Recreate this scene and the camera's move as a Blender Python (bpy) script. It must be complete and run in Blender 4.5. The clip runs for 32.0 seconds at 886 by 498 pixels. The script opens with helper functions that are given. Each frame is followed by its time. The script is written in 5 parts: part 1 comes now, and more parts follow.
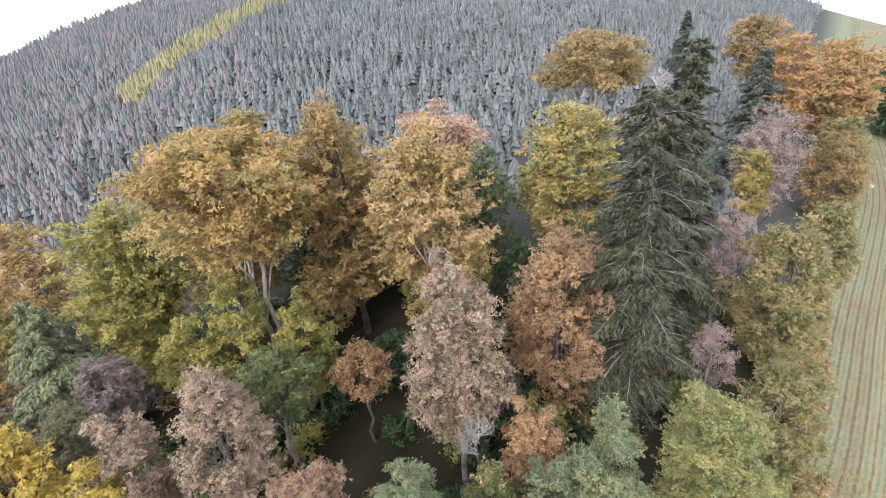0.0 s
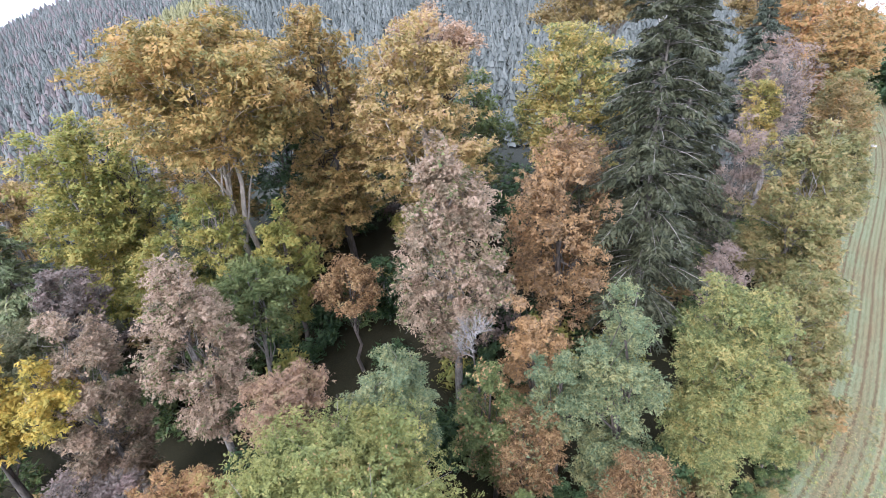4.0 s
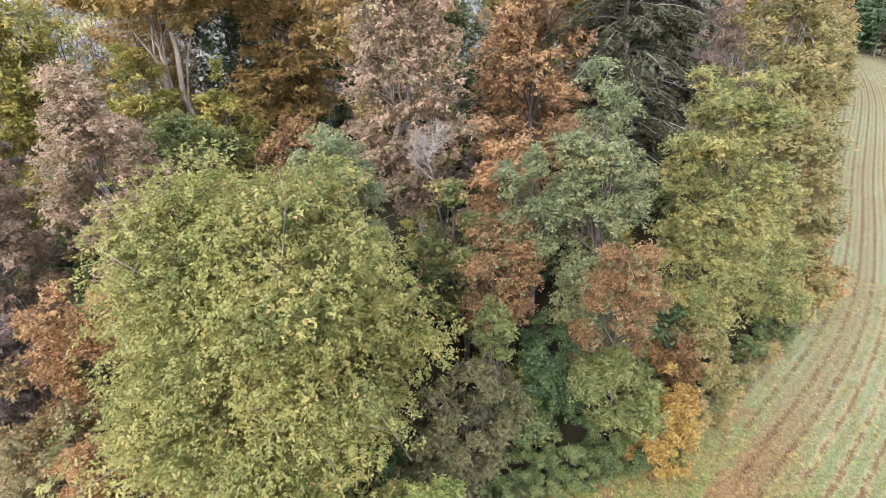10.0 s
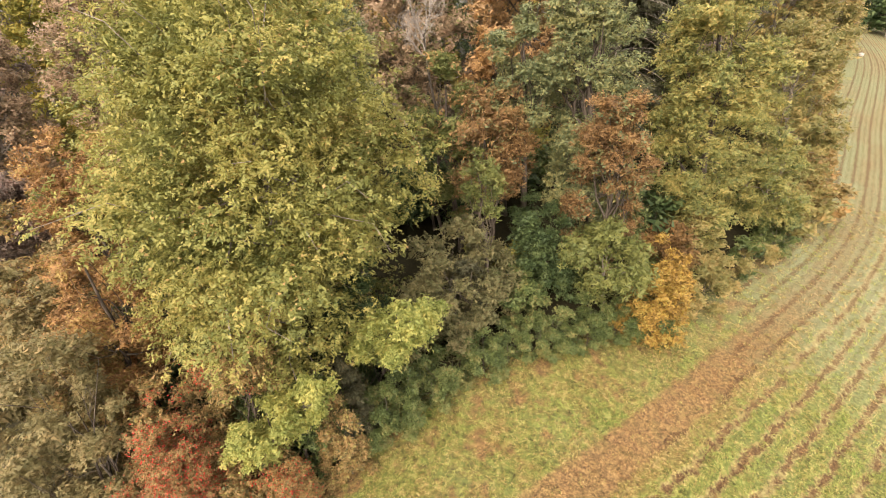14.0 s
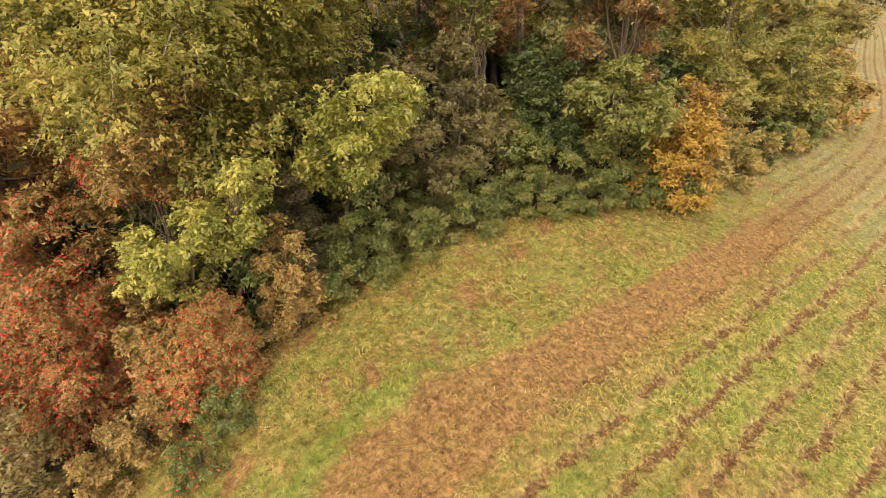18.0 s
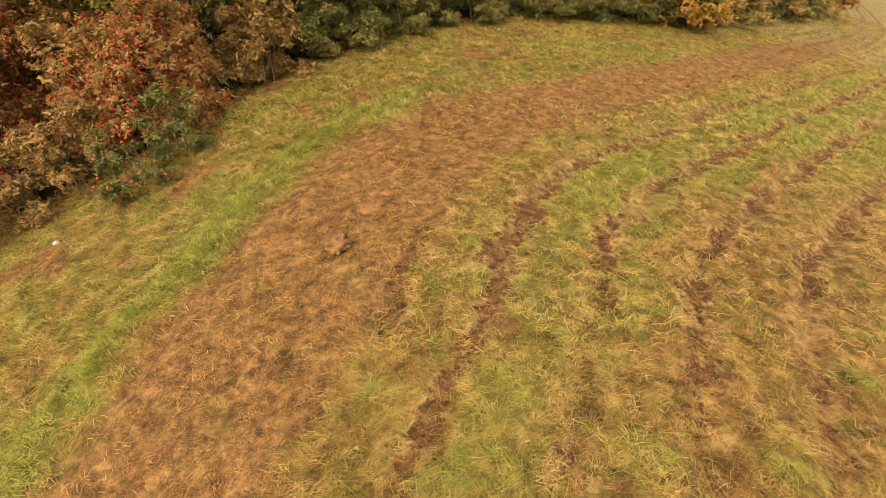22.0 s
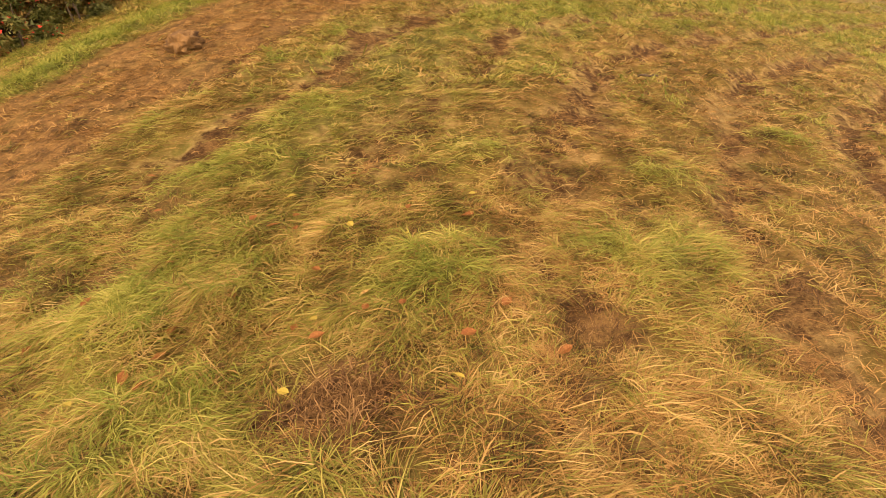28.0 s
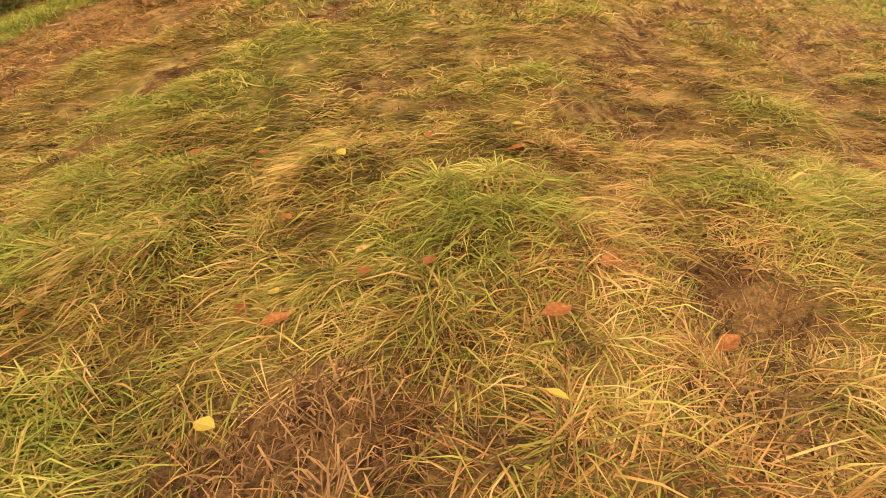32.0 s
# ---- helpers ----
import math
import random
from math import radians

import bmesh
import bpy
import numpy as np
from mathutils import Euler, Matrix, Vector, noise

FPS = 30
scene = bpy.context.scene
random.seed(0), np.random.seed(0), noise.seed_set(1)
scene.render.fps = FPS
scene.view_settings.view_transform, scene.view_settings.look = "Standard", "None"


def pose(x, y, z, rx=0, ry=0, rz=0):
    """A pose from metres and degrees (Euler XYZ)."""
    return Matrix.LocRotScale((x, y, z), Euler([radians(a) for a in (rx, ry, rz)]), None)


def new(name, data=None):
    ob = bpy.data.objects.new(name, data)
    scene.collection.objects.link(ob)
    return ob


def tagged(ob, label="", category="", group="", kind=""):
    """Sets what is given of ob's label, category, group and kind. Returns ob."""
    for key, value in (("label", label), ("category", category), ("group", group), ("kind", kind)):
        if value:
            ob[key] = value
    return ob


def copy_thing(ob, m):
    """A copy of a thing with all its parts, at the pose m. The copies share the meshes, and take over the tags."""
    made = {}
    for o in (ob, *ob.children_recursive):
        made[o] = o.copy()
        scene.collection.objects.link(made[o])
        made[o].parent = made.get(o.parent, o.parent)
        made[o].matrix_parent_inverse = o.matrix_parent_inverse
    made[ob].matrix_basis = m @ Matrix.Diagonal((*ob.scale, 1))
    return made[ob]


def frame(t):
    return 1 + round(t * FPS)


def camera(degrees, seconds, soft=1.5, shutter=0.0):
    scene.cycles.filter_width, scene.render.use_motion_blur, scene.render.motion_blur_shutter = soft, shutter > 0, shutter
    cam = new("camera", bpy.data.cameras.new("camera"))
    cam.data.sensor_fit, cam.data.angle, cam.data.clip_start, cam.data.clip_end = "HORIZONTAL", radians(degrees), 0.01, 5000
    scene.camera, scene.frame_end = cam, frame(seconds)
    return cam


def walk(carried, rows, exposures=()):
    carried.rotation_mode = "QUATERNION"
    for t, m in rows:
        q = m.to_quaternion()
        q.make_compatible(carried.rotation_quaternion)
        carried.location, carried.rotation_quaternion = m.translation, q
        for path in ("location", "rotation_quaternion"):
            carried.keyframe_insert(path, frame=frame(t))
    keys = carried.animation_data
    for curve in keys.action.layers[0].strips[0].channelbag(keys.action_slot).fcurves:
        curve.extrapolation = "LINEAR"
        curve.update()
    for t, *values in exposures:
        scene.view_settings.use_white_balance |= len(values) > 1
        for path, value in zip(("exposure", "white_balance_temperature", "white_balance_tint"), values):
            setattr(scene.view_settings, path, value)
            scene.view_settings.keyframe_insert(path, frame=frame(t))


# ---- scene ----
from mathutils import kdtree

cam = camera(82.12, 32.0, soft=0.62)
# seconds, place, yaw, pitch, roll: a straight, slow descent beside a wood
PATH = [
    (0.0, 0.510, 3.677, 46.600, 4.24, -26.70, 4.76),
    (0.5, 0.277, 3.643, 45.671, 4.18, -26.90, 4.57),
    (1.0, -0.090, 3.518, 44.759, 7.31, -26.76, 4.33),
    (1.5, 0.227, 3.831, 43.407, 4.48, -26.91, 4.52),
    (2.0, 1.069, 4.161, 41.961, 1.16, -27.21, 5.18),
    (2.5, 1.091, 4.148, 40.885, 0.89, -27.32, 5.26),
    (3.0, 0.435, 3.983, 40.042, 2.54, -27.26, 4.74),
    (3.5, -0.194, 3.647, 39.219, 3.98, -27.21, 4.31),
    (5.5, -0.135, 2.782, 35.388, 1.35, -27.72, 4.21),
    (6.0, -0.275, 2.549, 34.406, 3.43, -27.51, 3.98),
    (6.5, -0.019, 2.650, 33.130, 1.98, -27.45, 4.26),
    (7.0, 0.215, 2.678, 31.870, 1.49, -27.24, 4.51),
    (7.5, 0.460, 2.572, 30.690, 1.08, -27.04, 4.75),
    (8.0, 0.639, 2.466, 29.596, 0.97, -26.96, 4.94),
    (8.5, 0.862, 2.387, 28.566, 0.49, -27.02, 5.25),
    (9.0, 0.961, 2.354, 27.550, 0.30, -27.04, 5.50),
    (9.5, 0.872, 2.285, 26.581, 0.45, -27.06, 5.57),
    (10.0, 0.571, 2.078, 25.981, 1.14, -26.90, 5.35),
    (10.5, 0.010, 1.155, 25.849, 2.02, -27.06, 4.99),
    (11.0, -0.218, 0.314, 25.824, 1.87, -26.92, 4.97),
    (11.5, -0.227, -0.337, 25.289, 2.08, -26.86, 5.02),
    (12.0, -0.077, -0.823, 24.211, 2.30, -26.71, 5.21),
    (12.5, 0.200, -1.235, 23.015, 2.52, -26.60, 5.42),
    (13.0, 0.487, -1.545, 21.854, 2.96, -26.53, 5.44),
    (13.5, 0.759, -1.479, 20.569, 2.68, -26.24, 5.44),
    (14.0, 1.029, -1.262, 19.330, 2.27, -26.10, 5.40),
    (14.5, 1.174, -1.091, 18.184, 2.13, -25.96, 5.31),
    (16.5, 1.354, -0.001, 14.136, -0.89, -26.93, 5.27),
    (17.0, 1.133, 0.076, 13.114, -0.78, -26.87, 5.19),
    (17.5, 0.678, 0.074, 12.162, 0.46, -26.70, 4.85),
    (18.0, 0.349, 0.154, 11.216, 0.60, -26.70, 4.60),
    (18.5, 0.238, 0.223, 10.261, -1.28, -27.04, 4.89),
    (19.0, -0.046, 0.203, 9.280, -1.49, -26.89, 4.96),
    (19.5, -0.288, 0.226, 8.361, -1.30, -26.95, 4.71),
    (20.0, -0.494, 0.209, 7.433, -1.65, -27.04, 4.62),
    (20.5, -0.637, -0.189, 6.614, -1.98, -27.09, 4.87),
    (21.0, -0.851, -0.289, 5.814, -2.30, -27.31, 4.89),
    (21.5, -1.039, -0.295, 4.851, -2.81, -27.31, 4.70),
    (22.0, -1.221, -0.452, 3.960, -3.21, -27.30, 4.50),
    (22.5, -1.295, -0.478, 3.091, -3.70, -27.18, 4.11),
    (23.0, -1.269, -0.543, 2.754, -3.70, -27.11, 4.16),
    (23.5, -1.174, -0.598, 2.551, -3.59, -26.96, 4.32),
    (24.0, -1.069, -0.633, 2.367, -3.61, -26.85, 4.54),
    (24.5, -0.946, -0.649, 2.243, -3.70, -26.82, 4.65),
    (25.0, -0.779, -0.660, 2.268, -3.86, -27.00, 4.71),
    (25.5, -0.599, -0.699, 2.035, -3.77, -26.75, 5.03),
    (26.0, -0.435, -0.750, 1.664, -3.89, -26.49, 5.66),
    (26.5, -0.257, -0.794, 1.386, -4.03, -26.97, 5.61),
    (28.5, 0.170, -0.576, 1.242, -2.70, -26.64, 4.86),
    (29.0, -0.113, -0.431, 1.254, -3.00, -26.60, 4.88),
    (29.5, -0.243, -0.336, 1.284, -3.10, -26.73, 4.72),
    (30.0, -0.400, -0.274, 1.297, -3.53, -26.97, 4.78),
    (30.5, -0.432, -0.201, 1.094, -3.62, -26.94, 5.02),
    (31.0, -0.355, -0.103, 0.829, -3.35, -26.62, 5.40),
    (31.5, -0.212, -0.028, 0.710, -2.73, -26.31, 5.40),
    (32.0, -0.000, 0.000, 0.701, -2.82, -26.20, 5.26),
]
walk(cam, [(t, pose(x, y, z, 90 + pitch, roll, yaw)) for t, x, y, z, yaw, pitch, roll in PATH],
     exposures=[(0.0, 1.25, 5600, 20), (6.0, 1.44, 5100, 17), (9.0, 1.46, 5500, 19), (13.0, 1.55, 7300, 19), (17.0, 1.38, 9000, 20), (20.0, 1.09, 10900, 28), (23.0, 0.86, 12800, 31), (26.0, 0.78, 14000, 35), (29.0, 0.86, 14500, 36), (32.0, 0.90, 15000, 35)])

# ---- world and sun: bright overcast ----
SUN_EL, SUN_AZ = 38.0, 200.0
world = bpy.data.worlds.new("overcast_sky")
scene.world = world
world.use_nodes = True
wn, wl = world.node_tree.nodes, world.node_tree.links
sky = wn.new("ShaderNodeTexSky")
sky.sky_type, sky.sun_disc = "NISHITA", False
sky.sun_elevation, sky.sun_rotation = radians(SUN_EL), radians(SUN_AZ)
sky.air_density, sky.dust_density = 1.0, 4.0
veil = wn.new("ShaderNodeMix")
veil.data_type = "RGBA"
veil.inputs["Factor"].default_value = 0.72
veil.inputs["B"].default_value = (9.6, 9.8, 10.0, 1)
wl.new(sky.outputs["Color"], veil.inputs["A"])
wl.new(veil.outputs["Result"], wn["Background"].inputs["Color"])
wn["Background"].inputs["Strength"].default_value = 0.125
sun = bpy.data.lights.new("sun", "SUN")
sun.energy, sun.angle, sun.color = 1.1, radians(18), (1.0, 0.95, 0.88)
sun_ob = new("sun", sun)
sun_ob.matrix_world = pose(0, 0, 80, 90 - SUN_EL, 0, 180 - SUN_AZ)

rng = np.random.default_rng(7)


# ---- materials ----
def nodes_of(name):
    m = bpy.data.materials.new(name)
    m.use_nodes = True
    nt = m.node_tree
    return m, nt.nodes, nt.links, nt.nodes["Principled BSDF"]


def ramp_node(nd, stops):
    r = nd.new("ShaderNodeValToRGB")
    el = r.color_ramp.elements
    while len(el) < len(stops):
        el.new(0.5)
    for e, (p, c) in zip(el, stops):
        e.position, e.color = p, (*c, 1)
    return r


def noise_node(nd, lk, coord, scale, detail=4.0, rough=0.55):
    n = nd.new("ShaderNodeTexNoise")
    n.inputs["Scale"].default_value, n.inputs["Detail"].default_value, n.inputs["Roughness"].default_value = scale, detail, rough
    lk.new(coord, n.inputs["Vector"])
    return n.outputs["Fac"]


def math_node(nd, lk, op, a, b=None, clamp=False):
    n = nd.new("ShaderNodeMath")
    n.operation, n.use_clamp = op, clamp
    for i, v in enumerate((a, b)):
        if v is None:
            continue
        if isinstance(v, (int, float)):
            n.inputs[i].default_value = v
        else:
            lk.new(v, n.inputs[i])
    return n.outputs[0]


def leaf_material(name, colours, patch=0.5, glow=0.35, rough=0.55, spread=0.55):
    """Leaves: colour varies from leaf to leaf and in patches a metre or more wide; some light passes through."""
    colours = [tuple(min(0.85, 1.3 * (0.93 * v + 0.07 * (0.3 * c[0] + 0.6 * c[1] + 0.1 * c[2]))) for v in c) for c in colours]
    m, nd, lk, bs = nodes_of(name)
    geo, tex, info = nd.new("ShaderNodeNewGeometry"), nd.new("ShaderNodeTexCoord"), nd.new("ShaderNodeObjectInfo")
    big = noise_node(nd, lk, tex.outputs["Object"], patch * 1.6, 3.0)
    a = math_node(nd, lk, "MULTIPLY", geo.outputs["Random Per Island"], spread)
    b = math_node(nd, lk, "MULTIPLY_ADD", big, 1.9)
    nd[-1].inputs[2].default_value = -0.45 - spread * 0.5
    c = math_node(nd, lk, "ADD", a, b)
    c2 = math_node(nd, lk, "MULTIPLY_ADD", info.outputs["Random"], 0.16)
    nd[-1].inputs[2].default_value = -0.08
    d = math_node(nd, lk, "ADD", c, c2, True)
    r = ramp_node(nd, [(i / (len(colours) - 1), col) for i, col in enumerate(colours)])
    lk.new(d, r.inputs["Fac"])
    lk.new(r.outputs["Color"], bs.inputs["Base Color"])
    bs.inputs["Roughness"].default_value = rough
    bs.inputs["Specular IOR Level"].default_value = 0.25
    tr = nd.new("ShaderNodeBsdfTranslucent")
    lk.new(r.outputs["Color"], tr.inputs["Color"])
    mix = nd.new("ShaderNodeMixShader")
    mix.inputs[0].default_value = glow
    lk.new(bs.outputs[0], mix.inputs[1])
    lk.new(tr.outputs[0], mix.inputs[2])
    lk.new(mix.outputs[0], nd["Material Output"].inputs["Surface"])
    return m


def bark_material(name, dark, light, scale=3.0):
    m, nd, lk, bs = nodes_of(name)
    tex = nd.new("ShaderNodeTexCoord")
    mp = nd.new("ShaderNodeMapping")
    mp.inputs["Scale"].default_value = (1, 1, 0.25)
    lk.new(tex.outputs["Object"], mp.inputs["Vector"])
    f = noise_node(nd, lk, mp.outputs[0], scale * 3, 8.0, 0.65)
    g = noise_node(nd, lk, tex.outputs["Object"], scale * 0.25, 3.0)
    h = math_node(nd, lk, "MULTIPLY_ADD", g, 0.8)
    nd[-1].inputs[2].default_value = -0.4
    s = math_node(nd, lk, "ADD", f, h, True)
    r = ramp_node(nd, [(0.3, dark), (0.7, light)])
    lk.new(s, r.inputs["Fac"])
    lk.new(r.outputs["Color"], bs.inputs["Base Color"])
    bs.inputs["Roughness"].default_value = 0.85
    bp = nd.new("ShaderNodeBump")
    bp.inputs["Strength"].default_value, bp.inputs["Distance"].default_value = 0.5, 0.04
    lk.new(f, bp.inputs["Height"])
    lk.new(bp.outputs[0], bs.inputs["Normal"])
    return m


BARK_GREY = bark_material("grey_bark", (0.09, 0.075, 0.06), (0.34, 0.30, 0.25))
BARK_BEECH = bark_material("beech_bark", (0.20, 0.16, 0.12), (0.48, 0.41, 0.32), 1.5)
BARK_DARK = bark_material("dark_bark", (0.035, 0.028, 0.022), (0.13, 0.105, 0.08))
BARK_PALE = bark_material("weathered_wood", (0.16, 0.14, 0.12), (0.42, 0.38, 0.33))
BARK_DEAD = bark_material("bleached_wood", (0.30, 0.27, 0.24), (0.62, 0.58, 0.53))

LEAF = {
    "ash": leaf_material("ash_leaves", [(0.082, 0.104, 0.03), (0.158, 0.174, 0.046), (0.25, 0.238, 0.06), (0.35, 0.285, 0.082)], 0.32, spread=0.4),
    "ash_cool": leaf_material("cool_ash_leaves", [(0.09, 0.12, 0.058), (0.135, 0.165, 0.075), (0.19, 0.205, 0.085), (0.27, 0.245, 0.095)], 0.4, spread=0.8),
    "ash_yellow": leaf_material("yellowing_ash_leaves", [(0.085, 0.115, 0.04), (0.155, 0.18, 0.055), (0.245, 0.235, 0.07), (0.34, 0.275, 0.085)], 0.4, spread=0.8),
    "rust": leaf_material("rusty_chestnut_leaves", [(0.09, 0.055, 0.025), (0.19, 0.11, 0.045), (0.28, 0.165, 0.065), (0.35, 0.24, 0.10)], 0.7, spread=0.8),
    "rustbrown": leaf_material("brown_chestnut_leaves", [(0.16, 0.105, 0.058), (0.25, 0.16, 0.075), (0.35, 0.21, 0.085), (0.43, 0.26, 0.10)], 0.3),
    "sycamore": leaf_material("fading_sycamore_leaves", [(0.13, 0.11, 0.062), (0.225, 0.168, 0.10), (0.32, 0.225, 0.14), (0.40, 0.285, 0.195)], 0.5),
    "sycamore_dark": leaf_material("dark_sycamore_leaves", [(0.095, 0.08, 0.065), (0.17, 0.13, 0.10), (0.26, 0.18, 0.145)], 0.5),
    "maple": leaf_material("pinkish_maple_leaves", [(0.15, 0.10, 0.065), (0.23, 0.145, 0.085), (0.30, 0.185, 0.10), (0.30, 0.24, 0.115)], 0.6),
    "orange": leaf_material("orange_red_leaves", [(0.14, 0.085, 0.035), (0.25, 0.135, 0.055), (0.34, 0.19, 0.07), (0.34, 0.26, 0.08)], 0.6, spread=0.8),
    "beech_gold": leaf_material("golden_beech_leaves", [(0.13, 0.125, 0.035), (0.25, 0.19, 0.05), (0.36, 0.235, 0.065), (0.43, 0.255, 0.085)], 0.22),
    "beech_olive": leaf_material("olive_beech_leaves", [(0.11, 0.11, 0.032), (0.215, 0.165, 0.045), (0.31, 0.205, 0.06), (0.38, 0.235, 0.08)], 0.25),
    "beech_pale": leaf_material("pale_golden_beech_leaves", [(0.17, 0.145, 0.04), (0.29, 0.21, 0.06), (0.38, 0.26, 0.10), (0.44, 0.29, 0.16)], 0.2),
    "beech_yellow": leaf_material("yellow_beech_leaves", [(0.13, 0.14, 0.04), (0.27, 0.23, 0.055), (0.39, 0.29, 0.07), (0.46, 0.29, 0.10)], 0.28),
    "beech_brown": leaf_material("bronze_beech_leaves", [(0.16, 0.13, 0.045), (0.25, 0.18, 0.06), (0.33, 0.22, 0.085)], 0.25),
    "beech_orange": leaf_material("orange_beech_leaves", [(0.14, 0.13, 0.05), (0.27, 0.19, 0.06), (0.38, 0.22, 0.07), (0.44, 0.22, 0.09)], 0.2),
    "beech_green": leaf_material("yellow_green_beech_leaves", [(0.11, 0.14, 0.03), (0.20, 0.20, 0.04), (0.29, 0.25, 0.05), (0.37, 0.28, 0.06)], 0.3),
    "olive": leaf_material("olive_hedge_leaves", [(0.11, 0.12, 0.04), (0.18, 0.17, 0.055), (0.26, 0.21, 0.075), (0.33, 0.22, 0.08)], 0.45),
    "green": leaf_material("green_leaves", [(0.068, 0.09, 0.027), (0.12, 0.142, 0.042), (0.185, 0.192, 0.055)], 0.5),
    "dark": leaf_material("dark_evergreen_leaves", [(0.02, 0.04, 0.015), (0.045, 0.075, 0.025), (0.08, 0.11, 0.035)], 0.8, glow=0.2),
    "bramble": leaf_material("bramble_leaves", [(0.028, 0.048, 0.015), (0.06, 0.09, 0.026), (0.11, 0.14, 0.042), (0.19, 0.165, 0.055)], 0.9, glow=0.25, rough=0.4),
    "ivy": leaf_material("ivy_leaves", [(0.08, 0.105, 0.032), (0.14, 0.16, 0.045), (0.21, 0.21, 0.06)], 0.9, rough=0.4),
    "greybush": leaf_material("grey_green_willow_leaves", [(0.085, 0.09, 0.038), (0.135, 0.13, 0.055), (0.20, 0.17, 0.075)], 0.8),
    "yellow": leaf_material("bright_yellow_leaves", [(0.17, 0.16, 0.03), (0.36, 0.27, 0.035), (0.50, 0.33, 0.04)], 0.6),
    "pink": leaf_material("pinkish_bare_twigs", [(0.16, 0.12, 0.095), (0.23, 0.165, 0.125), (0.30, 0.215, 0.15)], 0.5, glow=0.15),
    "pinktop": leaf_material("pink_gold_leaves", [(0.26, 0.18, 0.10), (0.36, 0.24, 0.14), (0.44, 0.30, 0.19)], 0.3),
    "red": leaf_material("red_hedge_leaves", [(0.085, 0.08, 0.03), (0.20, 0.145, 0.05), (0.27, 0.155, 0.07), (0.31, 0.24, 0.09)], 2.2, spread=0.9),
    "berry": leaf_material("red_berries", [(0.48, 0.02, 0.02), (0.66, 0.045, 0.03)], 1.0, glow=0.05, rough=0.35),
    "redbrown": leaf_material("brown_red_shrub_leaves", [(0.085, 0.08, 0.03), (0.195, 0.145, 0.052), (0.30, 0.175, 0.07), (0.29, 0.26, 0.08)], 2.2, spread=0.9),
    "needle": leaf_material("fir_needles", [(0.032, 0.036, 0.017), (0.052, 0.055, 0.026), (0.085, 0.082, 0.040)], 0.7, glow=0.12),
    "needle_blue": leaf_material("blue_spruce_needles", [(0.045, 0.054, 0.035), (0.07, 0.082, 0.052), (0.11, 0.118, 0.075)], 0.7, glow=0.12),
    "larch": leaf_material("olive_larch_needles", [(0.09, 0.11, 0.045), (0.15, 0.17, 0.07), (0.22, 0.21, 0.09)], 0.5, glow=0.2),
    # spruce and brown larch: distance haze is mixed into these pale needle colours
    "plantation": leaf_material("hazy_spruce_needles", [(0.083, 0.09, 0.076), (0.12, 0.127, 0.108), (0.17, 0.175, 0.148)], 0.05, glow=0.1),
    "plantation_brown": leaf_material("hazy_larch_needles", [(0.135, 0.112, 0.10), (0.185, 0.152, 0.135)], 0.05, glow=0.1),
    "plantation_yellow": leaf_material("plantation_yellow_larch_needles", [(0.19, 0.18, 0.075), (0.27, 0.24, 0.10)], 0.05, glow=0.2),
    # lighter copy of the ash leaves: strong light on low boughs put into colour
    "ash_lit": leaf_material("lit_ash_leaves", [(0.13, 0.17, 0.04), (0.21, 0.24, 0.06), (0.30, 0.30, 0.075), (0.38, 0.33, 0.09)], 0.8, spread=0.45),
    "ash_fade": leaf_material("faded_ash_leaves", [(0.27, 0.20, 0.065), (0.33, 0.225, 0.08), (0.36, 0.215, 0.085)], 0.6),
    "greydark": leaf_material("dark_willow_leaves", [(0.04, 0.045, 0.025), (0.07, 0.07, 0.035), (0.11, 0.095, 0.05)], 0.8),
    "greyolive": leaf_material("olive_willow_leaves", [(0.11, 0.105, 0.045), (0.18, 0.155, 0.065), (0.27, 0.20, 0.09)], 0.7),
    "hazel_dark": leaf_material("dark_orange_hazel_leaves", [(0.07, 0.045, 0.018), (0.14, 0.08, 0.028), (0.23, 0.13, 0.04)], 0.8),
    "hazel": leaf_material("orange_hazel_leaves", [(0.12, 0.075, 0.02), (0.23, 0.14, 0.03), (0.33, 0.21, 0.04), (0.32, 0.26, 0.06)], 0.9, spread=0.8),
    "oliveorange": leaf_material("orange_olive_leaves", [(0.13, 0.12, 0.045), (0.24, 0.17, 0.06), (0.36, 0.20, 0.07)], 0.35),
    "grass": leaf_material("green_grass_blades", [(0.048, 0.054, 0.012), (0.155, 0.18, 0.036), (0.25, 0.262, 0.058), (0.37, 0.345, 0.11)], 2.2, glow=0.25, spread=0.8),
    "bright_grass": leaf_material("bright_green_grass_blades", [(0.09, 0.15, 0.024), (0.155, 0.215, 0.04), (0.25, 0.30, 0.065), (0.38, 0.37, 0.11)], 2.0, glow=0.3, spread=0.8),
    "straw": leaf_material("dry_straw_blades", [(0.05, 0.027, 0.010), (0.20, 0.126, 0.039), (0.335, 0.228, 0.078), (0.45, 0.335, 0.145)], 2.2, glow=0.2, spread=0.8),
    "brown_straw": leaf_material("brown_dead_grass_blades", [(0.045, 0.022, 0.010), (0.17, 0.09, 0.033), (0.31, 0.178, 0.062), (0.41, 0.265, 0.105)], 2.2, glow=0.2, spread=0.8),
    "stubble": leaf_material("dark_dead_stubble", [(0.028, 0.013, 0.007), (0.085, 0.042, 0.018), (0.14, 0.078, 0.032), (0.24, 0.15, 0.066)], 3.0, glow=0.1, spread=0.8),
    "fallen_rust": leaf_material("fallen_rust_leaf", [(0.12, 0.042, 0.016), (0.21, 0.08, 0.025), (0.30, 0.14, 0.05)], 6.0, glow=0.2),
